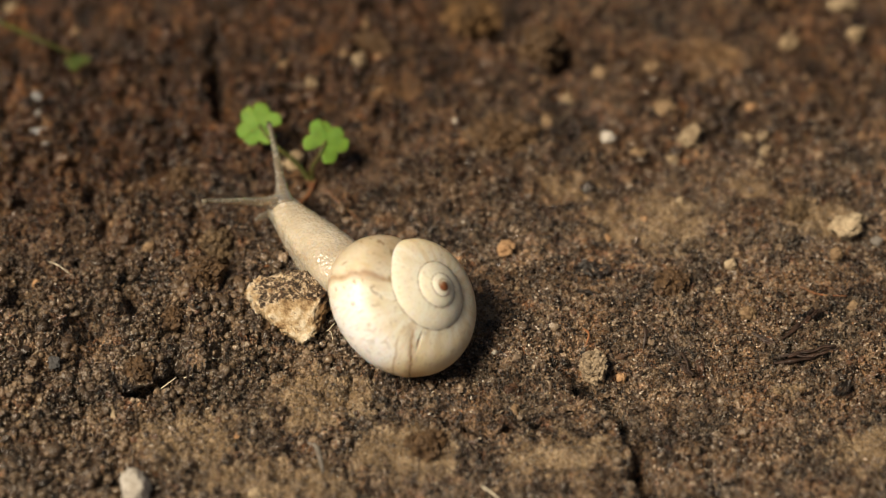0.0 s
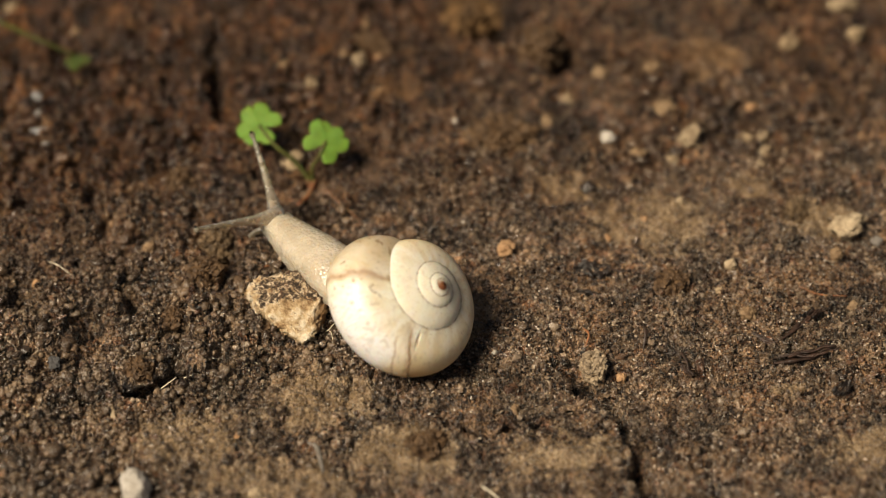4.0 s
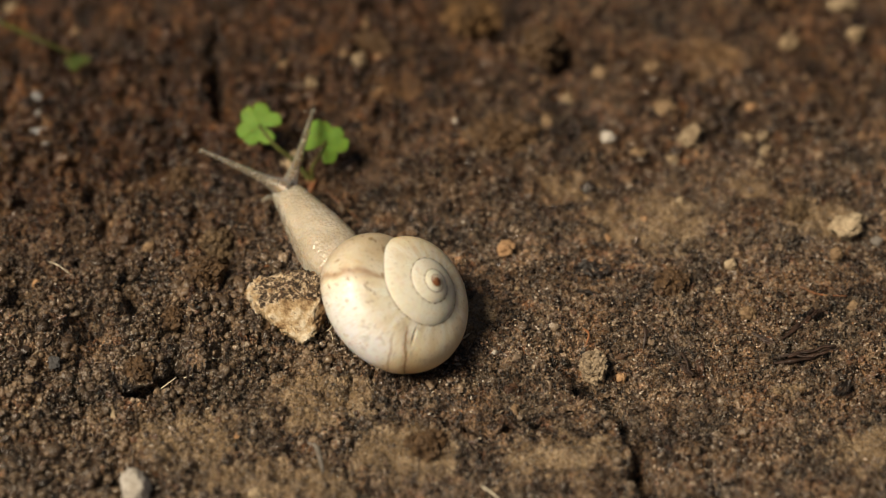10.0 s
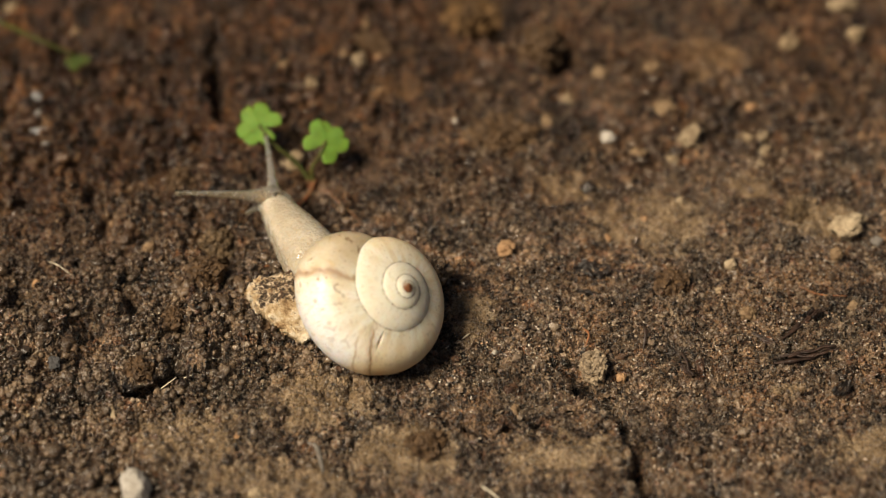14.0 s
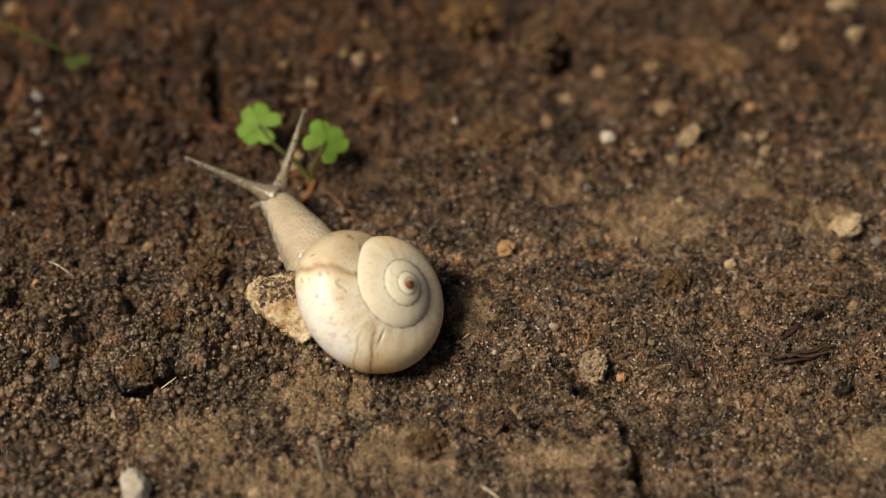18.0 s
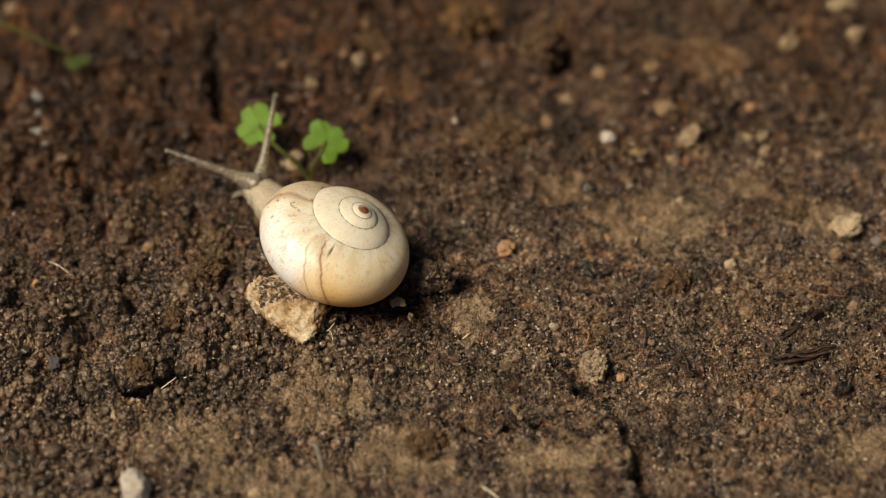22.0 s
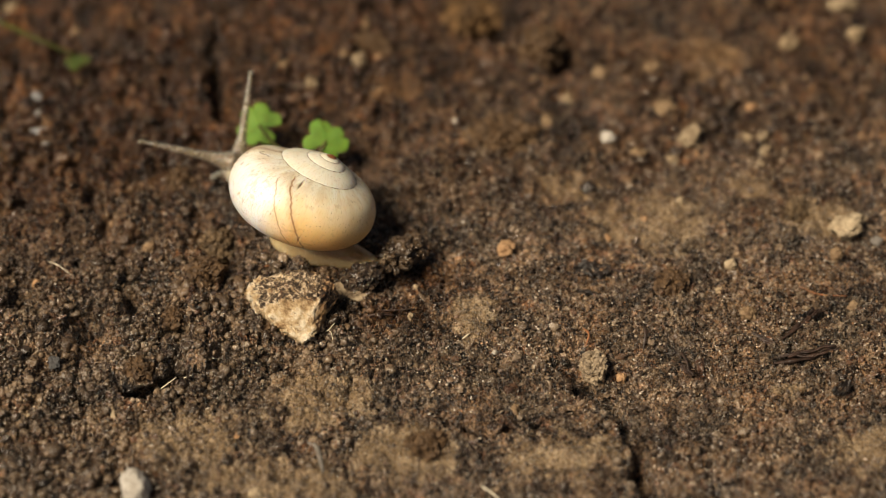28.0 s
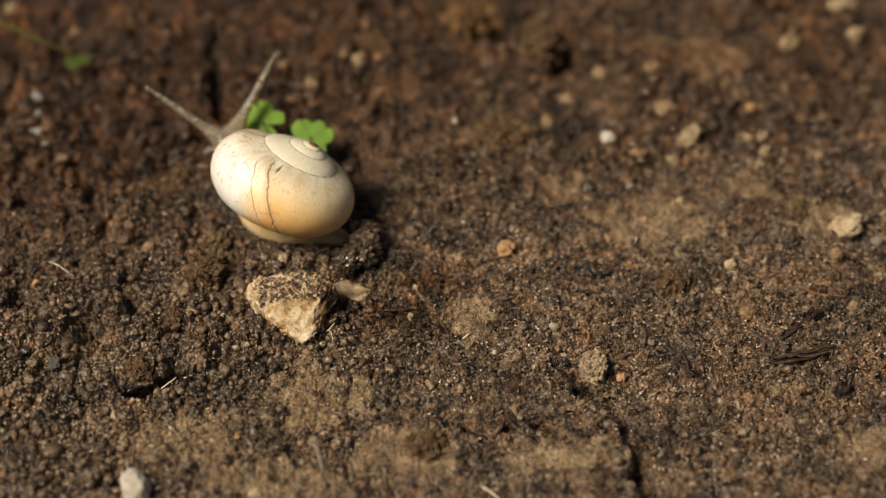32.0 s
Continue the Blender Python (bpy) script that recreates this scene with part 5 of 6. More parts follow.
# ---- movement ----
def motions():
    walk(snail, [
        (0.0, pose(-0.00341, -0.01425, 0.00000, 0.0, -0.0, 0.0)),
        (1.0, pose(-0.00348, -0.01419, 0.00000, 0.0, -0.0, 0.0)),
        (2.0, pose(-0.00356, -0.01413, 0.00000, 0.0, -0.0, 0.0)),
        (3.0, pose(-0.00357, -0.01415, 0.00000, 0.0, -0.0, 0.0)),
        (3.5, pose(-0.00357, -0.01416, 0.00000, 0.0, -0.0, 0.0)),
        (4.5, pose(-0.00366, -0.01416, 0.00000, 0.0, -0.0, 0.0)),
        (5.5, pose(-0.00374, -0.01416, 0.00000, 0.0, -0.0, 0.0)),
        (6.0, pose(-0.00379, -0.01416, 0.00000, 0.0, -0.0, 0.0)),
        (7.0, pose(-0.00387, -0.01397, 0.00000, 0.0, -0.0, 0.0)),
        (8.0, pose(-0.00396, -0.01379, 0.00000, 0.0, -0.0, 0.0)),
        (9.0, pose(-0.00408, -0.01375, 0.00000, 0.0, -0.0, 0.0)),
        (10.0, pose(-0.00421, -0.01371, 0.00000, 0.0, -0.0, 0.0)),
        (10.5, pose(-0.00437, -0.01350, 0.00000, 0.0, -0.0, 0.0)),
        (11.0, pose(-0.00509, -0.01387, 0.00000, 0.0, -0.0, 0.0)),
        (11.5, pose(-0.00604, -0.01432, 0.00000, 0.0, -0.0, 0.0)),
        (12.0, pose(-0.00660, -0.01427, 0.00000, 0.0, -0.0, 0.0)),
        (12.5, pose(-0.00687, -0.01408, 0.00000, 0.0, -0.0, 0.0)),
        (13.0, pose(-0.00685, -0.01390, 0.00000, 0.0, -0.0, 0.0)),
        (14.0, pose(-0.00678, -0.01395, 0.00000, 0.0, -0.0, 0.0)),
        (15.5, pose(-0.00680, -0.01386, 0.00000, 0.0, -0.0, 0.0)),
        (17.0, pose(-0.00682, -0.01377, 0.00000, 0.0, -0.0, 0.0)),
        (18.0, pose(-0.00676, -0.01368, 0.00000, 0.0, -0.0, 0.0)),
        (19.0, pose(-0.00670, -0.01360, 0.00000, 0.0, -0.0, 0.0)),
        (19.5, pose(-0.00683, -0.01341, 0.00000, 0.0, -0.0, 0.0)),
        (20.0, pose(-0.00711, -0.01197, 0.00000, 0.0, -0.0, 0.0)),
        (20.5, pose(-0.00783, -0.00902, 0.00000, 0.0, -0.0, 0.0)),
        (21.0, pose(-0.00832, -0.00588, 0.00000, 0.0, -0.0, 0.0)),
        (21.5, pose(-0.00883, -0.00554, 0.00000, 0.0, -0.0, 0.0)),
        (22.0, pose(-0.01073, -0.00560, 0.00000, 0.0, -0.0, 0.0)),
        (22.5, pose(-0.01272, -0.00646, 0.00000, 0.0, -0.0, 0.0)),
        (23.0, pose(-0.01292, -0.00673, 0.00000, 0.0, -0.0, 0.0)),
        (23.5, pose(-0.01204, -0.00415, 0.00000, 0.0, -0.0, 0.0)),
        (24.0, pose(-0.01233, -0.00331, 0.00000, 0.0, -0.0, 0.0)),
        (24.5, pose(-0.01279, -0.00263, 0.00000, 0.0, -0.0, 0.0)),
        (25.0, pose(-0.01304, -0.00186, 0.00000, 0.0, -0.0, 0.0)),
        (25.5, pose(-0.01329, -0.00110, 0.00000, 0.0, -0.0, 0.0)),
        (26.5, pose(-0.01369, -0.00012, 0.00000, 0.0, -0.0, 0.0)),
        (27.5, pose(-0.01408, 0.00087, 0.00000, 0.0, -0.0, 0.0)),
        (28.0, pose(-0.01441, 0.00135, 0.00000, 0.0, -0.0, 0.0)),
        (29.0, pose(-0.01484, 0.00200, 0.00000, 0.0, -0.0, 0.0)),
        (30.0, pose(-0.01556, 0.00266, 0.00000, 0.0, -0.0, 0.0)),
        (31.0, pose(-0.01589, 0.00329, 0.00000, 0.0, -0.0, 0.0)),
        (32.0, pose(-0.01660, 0.00393, 0.00000, 0.0, -0.0, 0.0)),
    ])
    walk(snail_shell, [
        (0.0, pose(0.00370, -0.00185, 0.01098, 2.6, -42.9, 150.3)),
        (1.0, pose(0.00372, -0.00182, 0.01093, 3.2, -42.9, 150.0)),
        (2.0, pose(0.00374, -0.00180, 0.01088, 3.8, -43.0, 149.7)),
        (3.0, pose(0.00375, -0.00177, 0.01086, 4.4, -42.9, 149.5)),
        (3.5, pose(0.00375, -0.00175, 0.01085, 4.7, -42.8, 149.3)),
        (4.5, pose(0.00375, -0.00171, 0.01085, 5.0, -42.4, 149.4)),
        (5.5, pose(0.00375, -0.00166, 0.01085, 5.4, -41.9, 149.5)),
        (6.0, pose(0.00375, -0.00164, 0.01086, 5.6, -41.7, 149.6)),
        (7.0, pose(0.00376, -0.00162, 0.01085, 5.1, -41.9, 150.4)),
        (8.0, pose(0.00378, -0.00160, 0.01085, 4.7, -42.1, 151.3)),
        (9.0, pose(0.00378, -0.00162, 0.01085, 4.6, -42.2, 151.2)),
        (10.0, pose(0.00378, -0.00164, 0.01086, 4.6, -42.4, 151.0)),
        (10.5, pose(0.00375, -0.00175, 0.01086, 2.5, -42.9, 152.0)),
        (11.0, pose(0.00372, -0.00183, 0.01088, -0.1, -43.1, 154.0)),
        (11.5, pose(0.00367, -0.00200, 0.01088, -1.0, -43.8, 152.6)),
        (12.0, pose(0.00359, -0.00224, 0.01086, -0.4, -44.9, 148.6)),
        (12.5, pose(0.00352, -0.00234, 0.01088, -0.8, -44.6, 147.4)),
        (13.0, pose(0.00343, -0.00238, 0.01090, -0.9, -43.7, 146.3)),
        (14.0, pose(0.00348, -0.00231, 0.01088, -0.8, -43.7, 147.4)),
        (15.5, pose(0.00353, -0.00222, 0.01086, 1.0, -43.6, 146.6)),
        (17.0, pose(0.00358, -0.00213, 0.01085, 2.8, -43.4, 145.9)),
        (18.0, pose(0.00360, -0.00207, 0.01084, 4.2, -43.1, 145.0)),
        (19.0, pose(0.00362, -0.00201, 0.01083, 5.6, -42.7, 144.2)),
        (19.5, pose(0.00361, -0.00206, 0.01084, 6.5, -42.9, 142.4)),
        (20.0, pose(0.00337, -0.00196, 0.01090, 8.9, -37.8, 138.4)),
        (20.5, pose(0.00343, -0.00095, 0.01110, 16.8, -29.8, 140.5)),
        (21.0, pose(0.00363, 0.00039, 0.01133, 30.6, -23.2, 141.9)),
        (21.5, pose(0.00323, 0.00057, 0.01165, 32.3, -12.8, 135.7)),
        (22.0, pose(0.00274, -0.00066, 0.01222, 20.8, -15.2, 127.4)),
        (22.5, pose(0.00200, -0.00131, 0.01285, 10.1, -14.8, 125.2)),
        (23.0, pose(0.00179, -0.00063, 0.01334, 13.8, -5.6, 121.5)),
        (23.5, pose(0.00232, -0.00025, 0.01317, 21.7, -5.2, 121.3)),
        (24.0, pose(0.00233, -0.00012, 0.01302, 22.2, -4.6, 123.0)),
        (24.5, pose(0.00238, 0.00024, 0.01282, 24.7, -2.2, 125.0)),
        (25.0, pose(0.00243, 0.00028, 0.01267, 25.5, -2.2, 125.2)),
        (25.5, pose(0.00248, 0.00033, 0.01252, 26.2, -2.2, 125.5)),
        (26.5, pose(0.00261, 0.00058, 0.01231, 29.2, -1.3, 126.9)),
        (27.5, pose(0.00273, 0.00084, 0.01210, 32.1, -0.6, 128.5)),
        (28.0, pose(0.00281, 0.00090, 0.01186, 33.6, -0.3, 128.1)),
        (29.0, pose(0.00288, 0.00091, 0.01166, 34.8, 0.0, 126.9)),
        (30.0, pose(0.00294, 0.00089, 0.01149, 35.3, -0.7, 126.9)),
        (31.0, pose(0.00297, 0.00085, 0.01141, 35.9, 0.2, 124.6)),
        (32.0, pose(0.00298, 0.00077, 0.01137, 35.5, -0.3, 124.0)),
    ])
    walk(snail_neck, [
        (0.0, pose(-0.01416, 0.01673, 0.00409, 0.0, 0.3, 126.2)),
        (1.0, pose(-0.01252, 0.01684, 0.00409, 0.0, 0.3, 121.9)),
        (2.0, pose(-0.01346, 0.01539, 0.00409, -0.0, 0.3, 126.9)),
        (3.0, pose(-0.01411, 0.01437, 0.00409, -0.0, 0.3, 130.7)),
        (3.5, pose(-0.01446, 0.01420, 0.00409, -0.0, 0.3, 131.9)),
        (4.5, pose(-0.01464, 0.01455, 0.00409, 0.0, 0.3, 131.5)),
        (5.5, pose(-0.01481, 0.01490, 0.00409, -0.0, 0.3, 131.2)),
        (6.0, pose(-0.01455, 0.01525, 0.00409, 0.0, 0.3, 129.8)),
        (7.0, pose(-0.01379, 0.01593, 0.00409, 0.0, 0.3, 126.5)),
        (8.0, pose(-0.01388, 0.01689, 0.00409, 0.0, 0.3, 125.0)),
        (9.0, pose(-0.01379, 0.01747, 0.00409, -0.0, 0.3, 123.8)),
        (10.0, pose(-0.01282, 0.01858, 0.00409, 0.0, 0.3, 119.8)),
        (10.5, pose(-0.01298, 0.01863, 0.00409, -0.0, 0.3, 120.1)),
        (11.0, pose(-0.01201, 0.01990, 0.00409, -0.0, 0.3, 116.0)),
        (11.5, pose(-0.01151, 0.02070, 0.00409, -0.0, 0.3, 114.1)),
        (12.0, pose(-0.01178, 0.02003, 0.00409, -0.0, 0.3, 115.9)),
        (12.5, pose(-0.01179, 0.01926, 0.00409, 0.0, 0.3, 117.1)),
        (13.0, pose(-0.01207, 0.01850, 0.00409, 0.0, 0.3, 119.0)),
        (14.0, pose(-0.01189, 0.01739, 0.00409, 0.0, 0.3, 120.0)),
        (15.5, pose(-0.01176, 0.01700, 0.00409, 0.0, 0.3, 120.2)),
        (17.0, pose(-0.01164, 0.01660, 0.00409, -0.0, 0.3, 120.5)),
        (18.0, pose(-0.01150, 0.01739, 0.00409, 0.0, 0.3, 118.9)),
        (19.0, pose(-0.01194, 0.01757, 0.00409, 0.0, 0.3, 119.8)),
        (19.5, pose(-0.01220, 0.01725, 0.00409, -0.0, 0.3, 121.2)),
        (20.0, pose(-0.01230, 0.01569, 0.00409, 0.0, 0.3, 124.6)),
        (20.5, pose(-0.01160, 0.01328, 0.00409, -0.0, 0.4, 126.5)),
        (21.0, pose(-0.01173, 0.01069, 0.00409, -0.0, 0.4, 132.3)),
        (21.5, pose(-0.01120, 0.01106, 0.00408, 0.0, 0.4, 130.6)),
        (22.0, pose(-0.00957, 0.01129, 0.00408, 0.0, 0.5, 127.1)),
        (22.5, pose(-0.00799, 0.01231, 0.00408, -0.0, 0.5, 119.7)),
        (23.0, pose(-0.00789, 0.01312, 0.00408, -0.0, 0.4, 118.0)),
        (23.5, pose(-0.00876, 0.01083, 0.00408, 0.0, 0.5, 126.6)),
        (24.0, pose(-0.00859, 0.01017, 0.00408, 0.0, 0.5, 127.5)),
        (24.5, pose(-0.00820, 0.00958, 0.00408, 0.0, 0.6, 126.9)),
        (25.0, pose(-0.00854, 0.00946, 0.00408, 0.0, 0.6, 128.8)),
        (25.5, pose(-0.00844, 0.00893, 0.00408, -0.0, 0.6, 130.1)),
        (26.5, pose(-0.00834, 0.00842, 0.00408, -0.0, 0.6, 130.8)),
        (27.5, pose(-0.00825, 0.00792, 0.00408, 0.0, 0.6, 131.7)),
        (28.0, pose(-0.00836, 0.00762, 0.00408, 0.0, 0.7, 133.5)),
        (29.0, pose(-0.00867, 0.00789, 0.00408, 0.0, 0.6, 134.0)),
        (30.0, pose(-0.00796, 0.00813, 0.00408, 0.0, 0.6, 129.4)),
        (31.0, pose(-0.00823, 0.00825, 0.00408, 0.0, 0.6, 130.9)),
        (32.0, pose(-0.00723, 0.00852, 0.00408, 0.0, 0.7, 124.8)),
    ])
    walk(snail_head, [
        (0.0, pose(-0.01431, 0.01693, 0.00410, 0.0, -4.1, 134.1)),
        (1.0, pose(-0.01265, 0.01705, 0.00410, 0.0, -4.2, 129.0)),
        (2.0, pose(-0.01361, 0.01559, 0.00410, 0.0, -4.4, 135.7)),
        (3.0, pose(-0.01428, 0.01456, 0.00410, 0.0, -4.2, 142.1)),
        (3.5, pose(-0.01463, 0.01439, 0.00410, 0.0, -4.2, 142.2)),
        (4.5, pose(-0.01480, 0.01474, 0.00410, -0.0, -4.0, 138.0)),
        (5.5, pose(-0.01498, 0.01509, 0.00410, -0.0, -3.7, 134.0)),
        (6.0, pose(-0.01471, 0.01544, 0.00410, -0.0, -3.5, 133.3)),
        (7.0, pose(-0.01394, 0.01613, 0.00410, 0.0, -3.4, 127.7)),
        (8.0, pose(-0.01403, 0.01710, 0.00410, 0.0, -3.5, 125.0)),
        (9.0, pose(-0.01393, 0.01768, 0.00410, 0.0, -3.6, 123.5)),
        (10.0, pose(-0.01294, 0.01879, 0.00410, 0.0, -3.7, 121.0)),
        (10.5, pose(-0.01311, 0.01885, 0.00410, 0.0, -3.5, 121.9)),
        (11.0, pose(-0.01212, 0.02012, 0.00410, 0.0, -3.4, 121.3)),
        (11.5, pose(-0.01161, 0.02093, 0.00410, 0.0, -3.5, 121.3)),
        (12.0, pose(-0.01189, 0.02026, 0.00410, 0.0, -3.5, 121.8)),
        (12.5, pose(-0.01190, 0.01948, 0.00410, 0.0, -3.8, 124.7)),
        (13.0, pose(-0.01219, 0.01871, 0.00410, 0.0, -4.0, 128.3)),
        (14.0, pose(-0.01202, 0.01761, 0.00410, 0.0, -4.8, 135.9)),
        (15.5, pose(-0.01189, 0.01721, 0.00410, 0.0, -4.1, 130.0)),
        (17.0, pose(-0.01176, 0.01681, 0.00410, 0.0, -3.6, 124.7)),
        (18.0, pose(-0.01162, 0.01761, 0.00410, 0.0, -3.7, 119.4)),
        (19.0, pose(-0.01206, 0.01779, 0.00410, 0.0, -3.5, 118.9)),
        (19.5, pose(-0.01233, 0.01747, 0.00410, -0.0, -3.4, 121.4)),
        (20.0, pose(-0.01244, 0.01590, 0.00410, 0.0, -3.5, 125.4)),
        (20.5, pose(-0.01175, 0.01348, 0.00410, 0.0, -3.9, 127.6)),
        (21.0, pose(-0.01190, 0.01087, 0.00410, 0.0, -4.2, 131.0)),
        (21.5, pose(-0.01137, 0.01125, 0.00410, 0.0, -4.2, 128.9)),
        (22.0, pose(-0.00972, 0.01149, 0.00410, 0.0, -4.5, 127.1)),
        (22.5, pose(-0.00811, 0.01253, 0.00410, -0.0, -4.7, 121.8)),
        (23.0, pose(-0.00801, 0.01334, 0.00410, 0.0, -4.4, 119.9)),
        (23.5, pose(-0.00891, 0.01103, 0.00410, 0.0, -4.8, 125.0)),
        (24.0, pose(-0.00874, 0.01037, 0.00410, 0.0, -5.0, 126.1)),
        (24.5, pose(-0.00835, 0.00978, 0.00410, 0.0, -5.0, 124.5)),
        (25.0, pose(-0.00870, 0.00965, 0.00410, 0.0, -5.3, 128.4)),
        (25.5, pose(-0.00860, 0.00912, 0.00410, 0.0, -5.4, 130.2)),
        (26.5, pose(-0.00850, 0.00861, 0.00410, -0.0, -5.5, 132.3)),
        (27.5, pose(-0.00841, 0.00810, 0.00410, 0.0, -5.5, 134.3)),
        (28.0, pose(-0.00853, 0.00781, 0.00410, 0.0, -5.7, 133.7)),
        (29.0, pose(-0.00884, 0.00807, 0.00410, -0.0, -5.5, 128.4)),
        (30.0, pose(-0.00812, 0.00833, 0.00410, 0.0, -5.6, 122.1)),
        (31.0, pose(-0.00840, 0.00844, 0.00410, 0.0, -6.0, 120.7)),
        (32.0, pose(-0.00737, 0.00873, 0.00410, 0.0, -5.8, 118.4)),
    ])
    walk(snail_feelers[0], [
        (0.0, pose(-0.01574, 0.02600, 0.00750, 0.0, -17.5, 101.9)),
        (1.0, pose(-0.01261, 0.02613, 0.00800, 0.0, -20.7, 92.5)),
        (2.0, pose(-0.01444, 0.02451, 0.00800, 0.0, -21.0, 98.1)),
        (3.0, pose(-0.01763, 0.02260, 0.00850, 0.0, -24.2, 115.9)),
        (3.5, pose(-0.01754, 0.02242, 0.00875, 0.0, -26.1, 113.2)),
        (4.5, pose(-0.01655, 0.02264, 0.00975, 0.0, -33.0, 105.8)),
        (5.5, pose(-0.01557, 0.02285, 0.01075, 0.0, -39.1, 97.6)),
        (6.0, pose(-0.01562, 0.02340, 0.01075, 0.0, -38.2, 99.8)),
        (7.0, pose(-0.01337, 0.02405, 0.01075, 0.0, -38.6, 89.0)),
        (8.0, pose(-0.01217, 0.02526, 0.00950, 0.0, -31.0, 79.8)),
        (9.0, pose(-0.01145, 0.02625, 0.00850, 0.0, -24.1, 76.2)),
        (10.0, pose(-0.01023, 0.02761, 0.00775, 0.0, -19.1, 75.3)),
        (10.5, pose(-0.01151, 0.02768, 0.00800, 0.0, -21.0, 82.5)),
        (11.0, pose(-0.01213, 0.02937, 0.00725, 0.0, -15.9, 93.1)),
        (11.5, pose(-0.01182, 0.03015, 0.00725, 0.0, -15.9, 94.3)),
        (12.0, pose(-0.01178, 0.02902, 0.00850, 0.0, -24.1, 92.4)),
        (12.5, pose(-0.01213, 0.02864, 0.00725, 0.0, -16.0, 94.4)),
        (13.0, pose(-0.01276, 0.02825, 0.00600, 0.0, -8.0, 96.2)),
        (14.0, pose(-0.01299, 0.02719, 0.00432, 0.0, 1.3, 98.1)),
        (15.5, pose(-0.01243, 0.02672, 0.00575, 0.0, -6.5, 96.0)),
        (17.0, pose(-0.01127, 0.02486, 0.01075, 0.0, -38.0, 89.7)),
        (18.0, pose(-0.00840, 0.02487, 0.01025, 0.0, -36.5, 68.5)),
        (19.0, pose(-0.00872, 0.02525, 0.01025, 0.0, -35.6, 68.3)),
        (19.5, pose(-0.01005, 0.02543, 0.01050, 0.0, -36.3, 76.7)),
        (20.0, pose(-0.01120, 0.02407, 0.01100, 0.0, -38.6, 84.2)),
        (20.5, pose(-0.01063, 0.02141, 0.01075, 0.0, -38.4, 84.9)),
        (21.0, pose(-0.01047, 0.01864, 0.01075, 0.0, -39.0, 82.2)),
        (21.5, pose(-0.00936, 0.01899, 0.01105, 0.0, -39.9, 78.0)),
        (22.0, pose(-0.00770, 0.01870, 0.01077, 0.0, -40.4, 77.1)),
        (22.5, pose(-0.00560, 0.01983, 0.01078, 0.0, -39.5, 73.8)),
        (23.0, pose(-0.00530, 0.02059, 0.01077, 0.0, -39.4, 72.4)),
        (23.5, pose(-0.00586, 0.01828, 0.01012, 0.0, -35.9, 69.6)),
        (24.0, pose(-0.00574, 0.01750, 0.01032, 0.0, -37.4, 69.5)),
        (24.5, pose(-0.00533, 0.01698, 0.01075, 0.0, -39.3, 69.6)),
        (25.0, pose(-0.00653, 0.01751, 0.00937, 0.0, -30.6, 77.1)),
        (25.5, pose(-0.00683, 0.01685, 0.00979, 0.0, -33.6, 79.7)),
        (26.5, pose(-0.00749, 0.01589, 0.01080, 0.0, -41.1, 85.0)),
        (27.5, pose(-0.00824, 0.01555, 0.01126, 0.0, -42.7, 91.7)),
        (28.0, pose(-0.00687, 0.01526, 0.01102, 0.0, -41.2, 79.9)),
        (29.0, pose(-0.00432, 0.01558, 0.01076, 0.0, -36.3, 60.2)),
        (30.0, pose(-0.00302, 0.01587, 0.01076, 0.0, -35.2, 57.4)),
        (31.0, pose(-0.00377, 0.01493, 0.01020, 0.0, -36.2, 56.3)),
        (32.0, pose(-0.00212, 0.01615, 0.01075, 0.0, -35.2, 56.4)),
    ])
